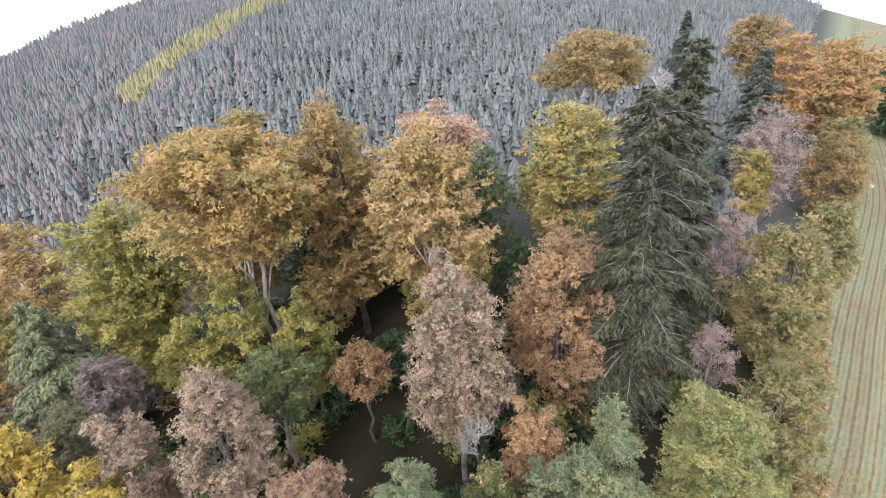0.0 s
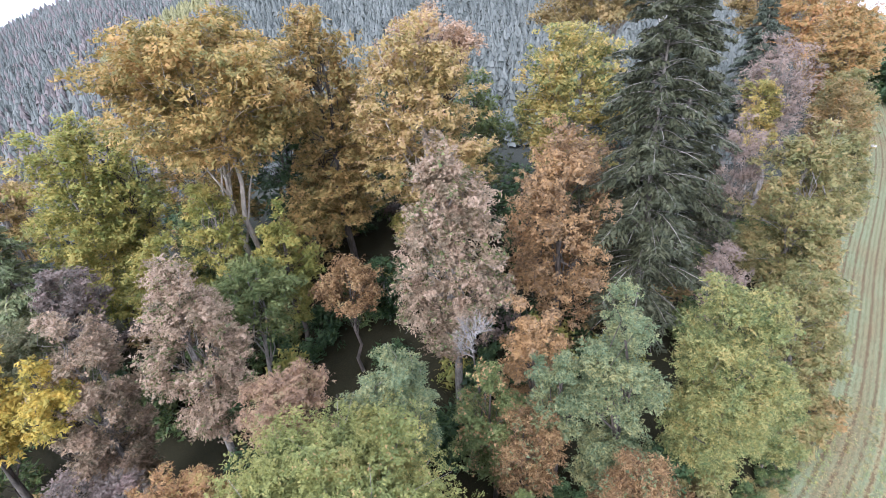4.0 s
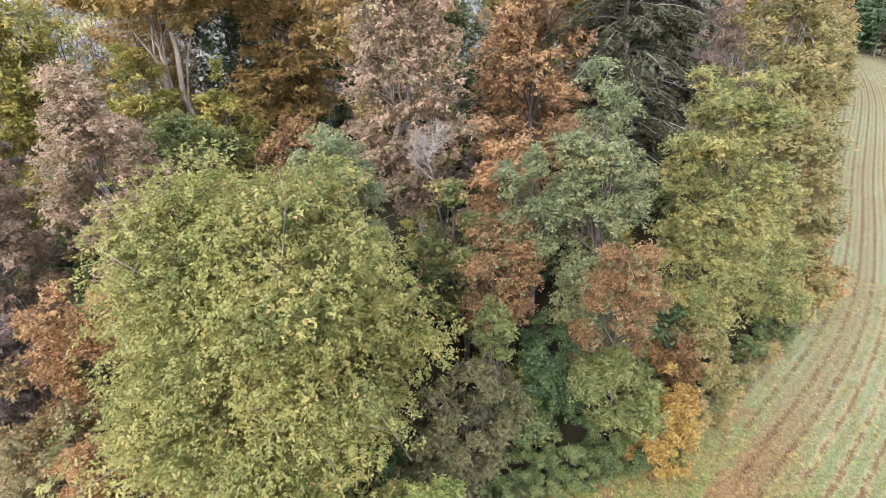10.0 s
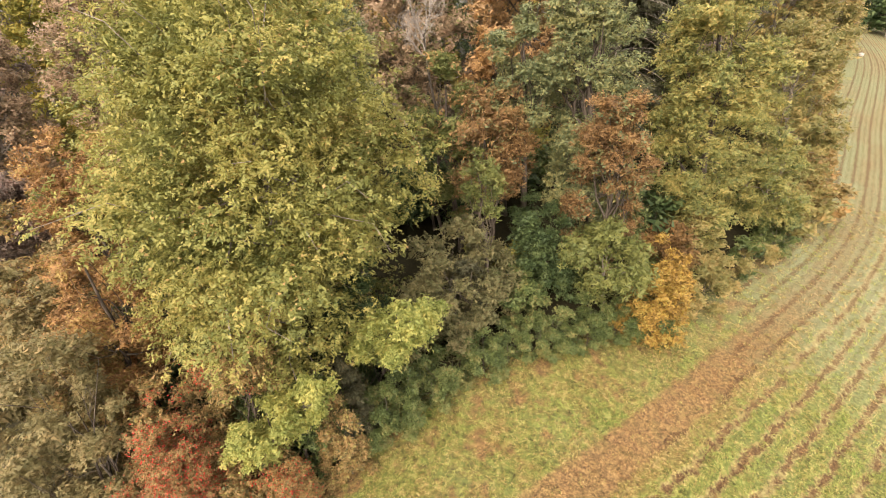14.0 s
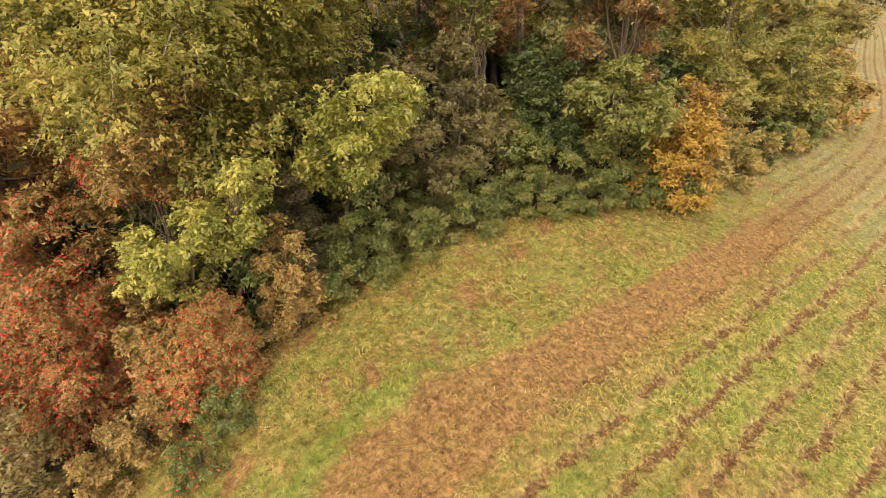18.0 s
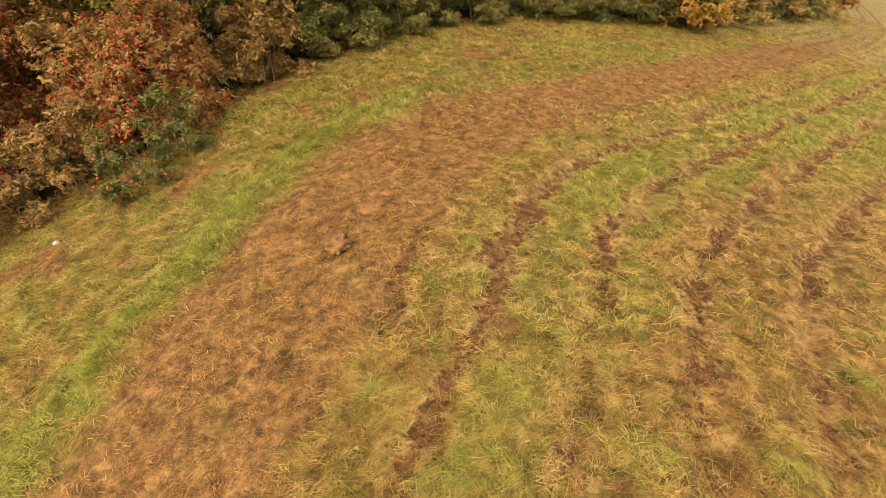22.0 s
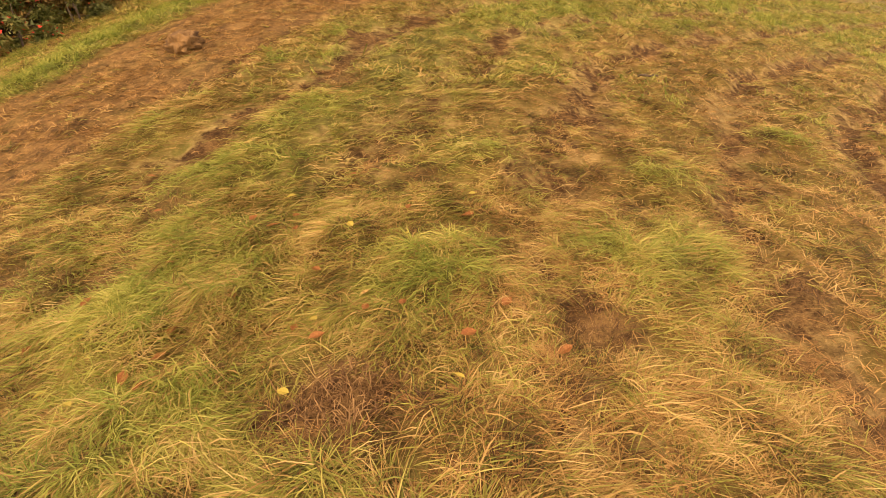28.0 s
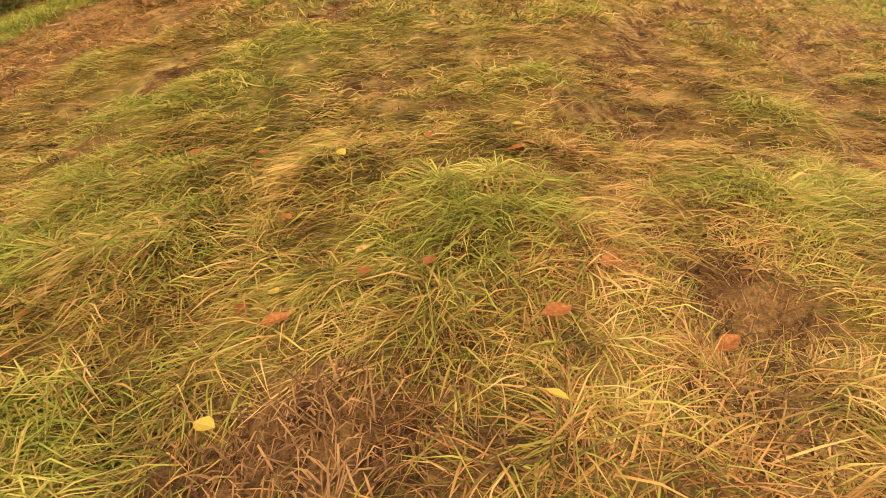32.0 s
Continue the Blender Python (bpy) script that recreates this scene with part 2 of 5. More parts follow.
    "fallen_yellow": leaf_material("fallen_yellow_leaf", [(0.27, 0.235, 0.04), (0.38, 0.32, 0.07)], 6.0, glow=0.25),
}


# ---- ground shape ----
LINE = np.array([(-2.6, -40.0), (-2.8, -4.0), (-2.8, 1.0), (-2.75, 2.6), (-2.35, 3.6), (-1.6, 5.0), (-1.1, 6.3), (-0.4, 7.4), (0.6, 8.7), (2.2, 10.0), (3.9, 11.5), (5.8, 13.1),
                 (9.0, 15.8), (11.4, 17.7), (20.0, 25.2), (28.0, 32.5), (36.0, 41.5), (46.0, 55.5), (54.0, 67.5), (69.0, 88.0), (88.0, 115.0), (106.0, 150.0), (150.0, 230.0), (360.0, 580.0)])
HEDGE = np.array([(-60.0, -12.0), (-30.0, 2.0), (-16.0, 6.0), (-10.6, 8.2), (-9.0, 9.3), (-7.6, 10.3), (-6.7, 11.4), (-6.0, 12.8), (-4.6, 14.7), (-3.0, 16.1), (-1.5, 17.1), (0.0, 18.1), (1.8, 19.1), (4.0, 20.1),
                  (6.6, 21.4), (11.4, 23.7), (19.2, 30.4), (24.8, 36.2), (30.8, 44.0), (38.6, 58.0), (45.4, 69.8), (60.0, 91.6), (78.6, 117.6), (94.6, 151.6), (136.0, 232.0), (350.0, 600.0)])


def smooth_line(p, rounds=2):
    for _ in range(rounds):
        q = 0.75 * p[:-1] + 0.25 * p[1:]
        r = 0.25 * p[:-1] + 0.75 * p[1:]
        p = np.vstack([p[:1], np.stack([q, r], 1).reshape(-1, 2), p[-1:]])
    return p


LINE, HEDGE = smooth_line(LINE), smooth_line(HEDGE, 1)


def row_coords(x, y, line=LINE):
    """Signed distance from the edge of the brown strip, or from another line (right of it positive), and the length along it."""
    x, y = np.asarray(x, float), np.asarray(y, float)
    best, u, s, run = np.full(x.shape, 1e18), np.zeros(x.shape), np.zeros(x.shape), 0.0
    for a, b in zip(line[:-1], line[1:]):
        d = b - a
        n = math.hypot(*d)
        k = np.clip(((x - a[0]) * d[0] + (y - a[1]) * d[1]) / n ** 2, 0, 1)
        ex, ey = x - a[0] - k * d[0], y - a[1] - k * d[1]
        d2 = ex * ex + ey * ey
        side = np.sign(ex * d[1] - ey * d[0])
        near = d2 < best
        best = np.where(near, d2, best)
        u = np.where(near, np.sqrt(d2) * side, u)
        s = np.where(near, run + k * n, s)
        run += n
    return u, s


def wave(x, y, f, seed=0.0):
    """Cheap smooth noise from a few sine waves."""
    z = 0.0
    for i in range(5):
        a = 1.7 * i + seed
        z = z + np.sin(f * (1 + 0.43 * i) * (x * math.cos(a) + y * math.sin(a)) + 2.1 * a + 1.3 * np.sin(0.7 * f * (x * math.sin(a) - y * math.cos(a)) + a))
    return z / 5


# tufts of fresher grass and bare patches by the landing place
TUFTS = np.array([(0.11, 1.28), (-0.88, 2.45), (-1.26, 2.38), (-1.24, 1.16), (-0.29, 4.70), (0.50, 2.37), (-0.69, 3.10), (1.10, 1.45), (1.50, 5.9), (-0.63, 5.4), (1.40, 1.60), (-0.84, 2.95), (3.2, 3.45), (-0.62, 3.3), (-1.91, 3.35), (-1.18, 2.55), (1.70, 2.45), (1.0, 8.6), (3.5, 9.9)])
BARE = np.array([(-0.31, 0.66), (-0.20, 0.60), (-1.51, 1.62), (-1.44, 2.15), (0.06, 2.22), (-0.56, 4.05), (0.76, 1.05), (0.0, 1.63), (0.93, 2.3), (-1.68, 2.6), (0.74, 4.85), (1.96, 1.45), (1.50, 3.05), (2.70, 3.4), (-2.2, 1.7), (0.14, 3.4), (-1.96, 4.4), (-3.2, 2.5), (-2.6, 3.3), (4.7, 6.6), (1.74, 4.05), (-1.35, 2.0)])


BARE_DEPTH = np.array([1.0, 1.0, 0.8, 0.5, 0.45, 0.6, 0.8, 0.3, 0.4, 0.5, 0.5, 0.7, 0.35, 0.5, 0.6, 0.4, 0.5, 0.6, 0.6, 0.5, 0.4, 0.4])


def bare_share(x, y, r):
    return np.max(BARE_DEPTH * np.exp(-((x[:, None] - BARE[None, :, 0]) ** 2 + (y[:, None] - BARE[None, :, 1]) ** 2) / r ** 2), axis=1)


def near_any(x, y, pts, r):
    return np.exp(-np.min((x[:, None] - pts[None, :, 0]) ** 2 + (y[:, None] - pts[None, :, 1]) ** 2, axis=1) / r ** 2)


SPACING, FIRST = 1.17, 1.08


def step(a, b, x):
    k = np.clip((x - a) / (b - a), 0, 1)
    return k * k * (3 - 2 * k)


def strip_width(s):
    """The brown strip narrows towards the landing place."""
    return np.interp(s, [40, 44, 48, 50.5, 53, 57, 75], [2.6, 2.8, 2.8, 2.5, 2.1, 1.8, 1.9])


def row_wobble(x, y):
    return (0.16 * wave(x, y, 1.1) + 0.09 * wave(x, y, 3.3, 2)) * (1 - step(18, 45, np.hypot(x, y)))


def ridge_height(x, y, u, s):
    """Mown swaths: rounded ridges of lying grass with furrows between them."""
    wob = row_wobble(x, y)
    ph = (u + wob - FIRST) / SPACING
    f = ph - np.floor(ph)
    hump = np.sin(np.pi * f) ** 0.5
    amp = 0.20 * step(-0.1, 0.4, u) * (0.75 + 0.5 * wave(x, y, 0.8, 5)) * (1 - 0.4 * step(60, 160, s)) * (0.55 + 0.45 * step(3, 7, np.hypot(x, y)))
    lumps = 0.055 * wave(x, y, 2.3, 11) * step(0.2, 0.8, u) + 0.045 * wave(x, y, 5.5, 1) + 0.05 * (0.45 - np.abs(wave(x, y, 6.5, 3))) + 0.03 * wave(x, y, 13.0, 6)
    band = 0.10 * np.exp(-((u + strip_width(s) + 0.6 + 0.1 * wave(x, y, 1.5)) / 0.3) ** 2) * (1 - step(49.5, 52, s))
    shape = np.zeros(np.shape(x))
    by = (np.abs(x) < 4) & (np.abs(y) < 7)
    if np.any(by):
        shape[by] = 0.07 * near_any(x[by], y[by], TUFTS, 0.24) - 0.05 * bare_share(x[by], y[by], 0.2)
    return shape + amp * (hump - 0.6) + lumps * step(-6, -2, u) + band


def hillside(x, y):
    """The near slope: it climbs ahead and falls off to both sides."""
    r = np.hypot(x, y) + 1
    return -0.0953 -0.1075 * x +0.1640 * y -0.2520 * x * x / r +0.0839 * x ** 3 / r ** 2


def base_height(x, y):
    x, y = np.asarray(x, float), np.asarray(y, float)
    z = hillside(x, y)
    # farther off the slope bends into the wooded hill
    r, az = np.hypot(x, y), np.degrees(np.arctan2(x, y))
    top = np.interp(az + 4.0, [-180, -90, -60, -45, -39.7, -35, -30.4, -26, -15, 0, 15, 27, 33, 38, 45, 90, 180],
                    [-20, -16, -10, -4.5, -2.1, -0.2, 1.0, 1.9, 3.2, 3.6, 1.5, -2.2, -3.3, -4.6, -5.5, -14, -20])
    crest = 46.7 + 520 * np.tan(np.radians(top))
    near = hillside(85 * np.sin(np.radians(az)), 85 * np.cos(np.radians(az)))
    k = np.clip((r - 85) / (520 - 85), 0, 1)
    far = near + (crest - near) * (k * 0.75 + 0.25 * k * k) - np.maximum(r - 520, 0) * 0.12
    blend = step(70, 130, r)
    side = step(20, 40, az) * (1 - step(60, 90, az))          # the field runs on to the right
    fieldz = hillside(x, y) - 0.00009 * np.maximum(r - 160, 0) ** 2
    far = far * (1 - side) + fieldz * side
    return z * (1 - blend) + far * blend


def ground(x, y):
    """Height of the ground sheet."""
    u, s = row_coords(x, y)
    near = step(-1.2, 0.2, row_coords(x, y, HEDGE)[0])
    return base_height(x, y) + ridge_height(np.asarray(x, float), np.asarray(y, float), u, s) * near + 0.12 * wave(np.asarray(x, float), np.asarray(y, float), 0.35) * (1 - near)


def gz(x, y):
    return float(ground(np.array([x]), np.array([y]))[0])


# ---- mesh builders ----
def mesh_from(name, verts, faces_n, loops, mat, smooth=False):
    """A mesh from numpy arrays: vertices, corners a face, and the corner indices one after another."""
    me = bpy.data.meshes.new(name)
    me.vertices.add(len(verts))
    me.vertices.foreach_set("co", np.ascontiguousarray(verts, np.float32).ravel())
    me.loops.add(len(loops))
    me.loops.foreach_set("vertex_index", np.ascontiguousarray(loops, np.int32))
    starts = np.concatenate([[0], np.cumsum(faces_n)[:-1]])
    me.polygons.add(len(faces_n))
    me.polygons.foreach_set("loop_start", starts.astype(np.int32))
    me.polygons.foreach_set("loop_total", np.asarray(faces_n, np.int32))
    if smooth:
        me.polygons.foreach_set("use_smooth", np.ones(len(faces_n), bool))
    me.update(calc_edges=True)
    if mat:
        me.materials.append(mat)
    return me


def unit(v):
    return v / (np.linalg.norm(v, axis=-1, keepdims=True) + 1e-9)


def leaf_arrays(c, n, size, slim=0.34, axis=None, fold=0.10, r=rng, corners=4):
    """One folded, pointed leaf at each place c with normal n: arrays of vertices."""
    a = r.normal(size=c.shape) if axis is None else axis + 0.25 * r.normal(size=c.shape)
    n = unit(n)
    a = unit(a - (a * n).sum(1, keepdims=True) * n)
    b = np.cross(n, a)
    s = size[:, None]
    if corners == 3:
        return np.stack([c - a * s * 0.45 + b * s * slim, c + a * s * 0.55, c - a * s * 0.5 - b * s * slim], 1).reshape(-1, 3)
    v = np.stack([c - a * s * 0.5, c + b * s * slim + n * s * fold - a * s * 0.05, c + a * s * 0.5 - n * s * 0.08, c - b * s * slim + n * s * fold - a * s * 0.05], 1)
    return v.reshape(-1, 3)


def leaves_mesh(name, verts, mat, corners=4):
    k = len(verts) // corners
    return mesh_from(name, verts, np.full(k, corners), np.arange(corners * k), mat)


def tube_arrays(pts, radii, sides=6):
    pts, radii = np.asarray(pts, float), np.asarray(radii, float)
    d = unit(np.gradient(pts, axis=0))
    ref = np.where(np.abs(d[:, 2:3]) > 0.9, np.array([[1.0, 0, 0]]), np.array([[0, 0, 1.0]]))
    a = unit(np.cross(d, ref))
    b = np.cross(d, a)
    th = np.arange(sides) / sides * 2 * np.pi
    v = pts[:, None] + radii[:, None, None] * (np.cos(th)[None, :, None] * a[:, None] + np.sin(th)[None, :, None] * b[:, None])
    n = len(pts)
    i = np.arange(n - 1)[:, None] * sides
    j = np.arange(sides)[None]
    q = np.stack([i + j, i + (j + 1) % sides, i + sides + (j + 1) % sides, i + sides + j], -1).reshape(-1)
    return v.reshape(-1, 3), q


def tubes_mesh(name, tubes, mat):
    vs, qs, off = [], [], 0
    for pts, radii, sides in tubes:
        v, q = tube_arrays(pts, radii, sides)
        vs.append(v)
        qs.append(q + off)
        off += len(v)
    q = np.concatenate(qs)
    return mesh_from(name, np.concatenate(vs), np.full(len(q) // 4, 4), q, mat, True)


def part(name, me, parent, label=""):
    ob = new(name, me)
    ob.parent = parent
    if label:
        tagged(ob, label)
    return ob


def thing(name, x, y, z, label, category, group="", kind=""):
    ob = new(name)
    ob.location = (x, y, z)
    ob.empty_display_size = 0.3
    return tagged(ob, label, category, group, kind)


def bent(p, q, r, sag=0.0, n=5, wob=0.06):
    k = np.linspace(0, 1, n)[:, None]
    d = np.linalg.norm(q - p)
    pts = p + (q - p) * k + np.array([0, 0, 1.0]) * sag * d * np.sin(np.pi * k)
    pts[1:-1] += r.normal(size=(n - 2, 3)) * wob * d
    return pts


def spray_leaves(ctr, lr, flat, total, size, mid, r, feather=0.6, hang=0.0):
    """Leaves in small sprays that stand out from lobes: each spray is a short twig with leaves along it."""
    nl = len(ctr)
    per = 13
    ns = max(int(total / per), nl)
    w = lr ** 2 / (lr ** 2).sum()
    lob = r.choice(nl, ns, p=w)
    q = unit(r.normal(size=(ns, 3)))
    q[:, 2] = np.where(r.random(ns) < 0.66, np.abs(q[:, 2]), q[:, 2])
    out = unit(ctr[lob] - np.array([0, 0, mid * 0.85]))
    q = unit(q + 0.45 * out)
    rr = r.uniform(0.2, 1.2, ns) ** 0.55
    sc = ctr[lob] + q * (lr[lob] * rr)[:, None] * np.array([1.1, 1.1, flat])
    d = unit(q * np.array([1, 1, 0.5]) + 0.5 * r.normal(size=(ns, 3)) + np.array([0, 0, 0.15 - hang]))
    up = unit(np.array([0, 0, 1.0]) + 0.5 * q + 0.45 * r.normal(size=(ns, 3)))
    i = np.repeat(np.arange(ns), per)
    m = len(i)
    t = r.uniform(-0.5, 0.6, m)
    L = size * 2.6
    side = np.cross(d, up)
    lat = r.uniform(-1, 1, m)
    pos = sc[i] + d[i] * (t * L)[:, None] + side[i] * (lat * size * 0.75)[:, None] + r.normal(size=(m, 3)) * size * 0.28
    pos[:, 2] -= (np.abs(t) * size * 0.5)
    nrm = up[i] + 0.38 * r.normal(size=(m, 3))
    ax = d[i] * feather + side[i] * np.sign(lat)[:, None] * 0.7 + 0.35 * r.normal(size=(m, 3))
    return pos, nrm, ax, size * r.uniform(0.55, 1.3, m)


def broadleaf(name, x, y, top, low, rad, leaf, label, size, seed, category="tree", bark=None, cover=1.75, lobes=None, flat=0.75, stems=1,
              form="round", depth=None, extra=None, lean=(0, 0), z0=None, group="", hang=0.0, slim=0.25, core=1.0, corners=3):
    """A broad-leaved tree or shrub: tapered trunk, main limbs, twigs, and a crown of separate leaves set in uneven lobes."""
    r = np.random.default_rng(seed)
    zb = gz(x, y) if z0 is None else z0
    ob = thing(name, x, y, zb, label, category, group)
    H, B = top - zb, max(low - zb, 0.05)
    ry = rad if depth is None else depth
    mid, half = (H + B) / 2, (H - B) / 2
    nl = lobes or int(np.clip(26 + 2.0 * rad * half, 26, 190))
    g = unit(r.normal(size=(nl, 3)))
    if form == "dome":
        g[:, 2] = np.abs(g[:, 2]) * 1.25 - 0.35
        g = unit(g)
    shell = r.uniform(0.25, 1.0, nl) ** 0.45
    lump = 1 + 0.13 * np.sin(3 * g[:, 0] + seed) + 0.10 * np.sin(5 * g[:, 1] + 2 * seed) + 0.07 * r.normal(size=nl)
    taper = 1 - 0.38 * np.clip(g[:, 2], 0, 1) if form == "cone" else 1.0
    lr = min(rad, half) * r.uniform(0.17, 0.34, nl)
    ctr = np.stack([g[:, 0] * (rad - 0.75 * lr) * shell * lump * taper, g[:, 1] * (ry - 0.75 * lr) * shell * lump * taper, mid + g[:, 2] * (half - 0.75 * lr) * shell * (0.94 + 0.06 * r.normal(size=nl))], 1)
    if form == "mound":
        k = np.abs(g[:, 2]) * shell
        w = np.sqrt(np.clip(1 - (k * 0.92) ** 2, 0, 1)) * (0.55 + 0.45 * r.random(nl))
        a = np.arctan2(g[:, 1], g[:, 0])
        ctr = np.stack([np.cos(a) * w * (rad - 0.5 * lr), np.sin(a) * w * (ry - 0.5 * lr), lr * 0.35 + k * (H - lr * 0.9)], 1)
        mid = H * 0.3
    ctr[:, 0] += lean[0] * (ctr[:, 2] / H) ** 2
    ctr[:, 1] += lean[1] * (ctr[:, 2] / H) ** 2
    area = 4 * np.pi * ((rad * half) ** 1.6 * 2 / 3 + (rad * rad) ** 1.6 / 3) ** (1 / 1.6)
    total = min(cover * area / (0.36 * size ** 2), 230000)
    pos, nrm, ax, sz = spray_leaves(ctr, lr, flat, total, size, mid, r, hang=hang)
    if core:
        inner = spray_leaves(ctr * np.array([0.88, 0.88, 0.98]), lr * 0.6, flat, total * 0.22 * core, size * 1.4, mid, r, hang=hang)
        pos, nrm, ax, sz = (np.concatenate(pair) for pair in zip((pos, nrm, ax, sz), inner))
    m = len(pos)
    pos[:, 2] = np.maximum(pos[:, 2], 0.06)
    part("crown", leaves_mesh("crown", leaf_arrays(pos, nrm, sz, slim, ax, r=r, corners=corners), LEAF[leaf], corners), ob)
    if extra:
        k = r.random(m) < extra[1]
        if extra[0] != "berry":
            k &= (wave(pos[:, 0] + x, pos[:, 2], 1.2 / max(rad * 0.2, 0.4), seed) > 0.15)
        part("berry_spray" if extra[0] == "berry" else "faded_foliage", leaves_mesh("crown", leaf_arrays(pos[k] + 0.08 * r.normal(size=(k.sum(), 3)), nrm[k], sz[k] * extra[2], 0.42, r=r, corners=4 if extra[0] == "berry" else 3), LEAF[extra[0]], 4 if extra[0] == "berry" else 3), ob)
    bk = bark or BARK_GREY
    tr = max(0.0135 * H, 0.03) / math.sqrt(stems)
    order = np.argsort(-lr)
    for sN in range(stems):
        off = np.array([r.normal() * 0.25, r.normal() * 0.25, 0]) * (stems > 1) * min(rad * 0.5, 1.5)
        tip = np.array([lean[0] * 0.6 + off[0] * 2, lean[1] * 0.6 + off[1] * 2, mid + half * 0.55])
        tp = bent(np.array([off[0], off[1], -0.2]), tip, r, 0, 8, 0.012)
        part("trunk", tubes_mesh("trunk", [(tp, tr * np.linspace(1.15, 0.25, 8), 8)], bk), ob)
    main = order[: min(7, nl)]
    for i in main:
        h0 = r.uniform(0.30, 0.62)
        p = tp[0] + (tp[-1] - tp[0]) * h0
        part("limb", tubes_mesh("limb", [(bent(p, ctr[i] + 0.6 * unit(ctr[i] - p) * lr[i], r, 0.08), tr * 0.36 * np.linspace(1, 0.12, 5), 6)], bk), ob)
    tw = []
    for i in order[7: 7 + 70]:
        j = main[np.argmin(np.linalg.norm(ctr[main] - ctr[i], axis=1))]
        p = ctr[j] * 0.55 + (tp[0] + (tp[-1] - tp[0]) * 0.5) * 0.45
        tw.append((bent(p, ctr[i] + unit(ctr[i] - np.array([0, 0, mid])) * lr[i] * 1.15, r, 0.06, 5), tr * 0.16 * np.linspace(1, 0.15, 5), 4))
    if tw:
        part("branchwork", tubes_mesh("branchwork", tw, bk), ob)
    return ob


def conifer(name, x, y, top, rad, label, seed, leaf="needle", low=0.12, size=0.5, gap=0.9, droop=0.35, bare=0.25, n=9, power=0.55, group=""):
    """A fir or spruce: straight trunk, whorls of drooping boughs with hanging sprays, ragged outline."""
    r = np.random.default_rng(seed)
    zb = gz(x, y)
    ob = thing(name, x, y, zb, label, "tree", group)
    H = top - zb
    tp = bent(np.array([0, 0, -0.3]), np.array([0, 0, H]), r, 0, 9, 0.004)
    part("trunk", tubes_mesh("trunk", [(tp, 0.012 * H * np.linspace(1, 0.08, 9), 8)], BARK_GREY), ob)
    tw, P, N, A = [], [], [], []
    z = H * low
    while z < H * 0.985:
        k = (z - H * low) / (H * (1 - low))
        reach = rad * (1 - k) ** power * (0.75 if k < 0.1 else 1) * r.uniform(0.8, 1.12)
        for i in range(n):
            a = r.uniform(0, 2 * np.pi)
            L = max(reach * r.uniform(0.5, 1.1), 0.3)
            d = np.array([math.cos(a), math.sin(a), 0])
            t = np.linspace(0, 1, 6)[:, None]
            zz = z + r.uniform(-0.45, 0.45) * gap
            rise = 0.26 + 0.25 * k
            pts = d * L * t + np.array([0, 0, 1]) * (zz + L * (rise * t - droop * t ** 2 * 1.35))
            tw.append((pts, 0.024 * L ** 0.7 * np.linspace(1, 0.2, 6), 4))
            if r.random() < bare * (1 - k):
                continue
            m = int(10 + 13 * L * L ** 0.35 / size)
            tt = r.uniform(0.15, 1.05, m) ** 0.7
            side = np.array([-d[1], d[0], 0])
            w = r.uniform(-1, 1, m) * (0.36 * L * (1.05 - tt * 0.7))
            c = d * (L * tt)[:, None] + side * w[:, None]
            c[:, 2] = zz + L * (rise * tt - droop * tt ** 2 * 1.35) - np.abs(w) * 0.35 - r.uniform(0, 0.5, m) * size
            P.append(c)
            N.append(np.array([0, 0, 1.0]) + 0.5 * r.normal(size=(m, 3)) + d * 0.25)
            A.append(d * 0.8 + side * np.sign(w)[:, None] * 0.7 + np.array([0, 0, -0.35]))
        z += gap * (1 - 0.35 * k) * r.uniform(0.7, 1.3)
    P, N, A = np.concatenate(P), np.concatenate(N), np.concatenate(A)
    part("branchwork", tubes_mesh("branchwork", tw, BARK_GREY), ob)
    part("crown", leaves_mesh("crown", leaf_arrays(P, N, size * r.uniform(0.6, 1.3, len(P)), 0.17, A, r=r, corners=3), LEAF[leaf], 3), ob)
    return ob


def bare_tree(name, x, y, top, low, rad, label, seed, mat, levels=3, category="tree", thick=0.012):
    """A leafless tree or dead top: limbs that fork into many thin twigs."""
    r = np.random.default_rng(seed)
    zb = gz(x, y)
    ob = thing(name, x, y, zb, label, category)
    H, B = top - zb, low - zb
    tubes = []

    def grow(p, d, L, rad0, lev):
        q = p + d * L
        tubes.append((bent(p, q, r, 0.03, 4, 0.05), rad0 * np.linspace(1, 0.55, 4), 5 if lev > 1 else 3))
        if lev == 0:
            return
        for _ in range(4 if lev < 3 else 5):
            e = unit(d + 0.62 * r.normal(size=3) + np.array([0, 0, 0.18]))
            grow(p + d * L * r.uniform(0.45, 1.0), e, L * r.uniform(0.5, 0.8), rad0 * 0.5, lev - 1)
    part("trunk", tubes_mesh("trunk", [(bent(np.array([0, 0, -0.2]), np.array([0, 0, B + 0.3 * (H - B)]), r, 0, 6, 0.02), thick * H * np.linspace(1.1, 0.5, 6), 8)], BARK_DARK), ob)
    for _ in range(7):
        a, e = r.uniform(0, 6.28), r.uniform(0.3, 1.2)
        d = unit(np.array([math.cos(a) * math.cos(e) * rad, math.sin(a) * math.cos(e) * rad, math.sin(e) * (H - B) * 0.7 + 0.01]))
        tubes.clear()
        grow(np.array([0, 0, B + r.uniform(0, 0.3) * (H - B)]), d, 0.5 * min(rad, H - B), thick * H * 0.45, levels)
        part("limb", tubes_mesh("limb", list(tubes), mat), ob)
    return ob


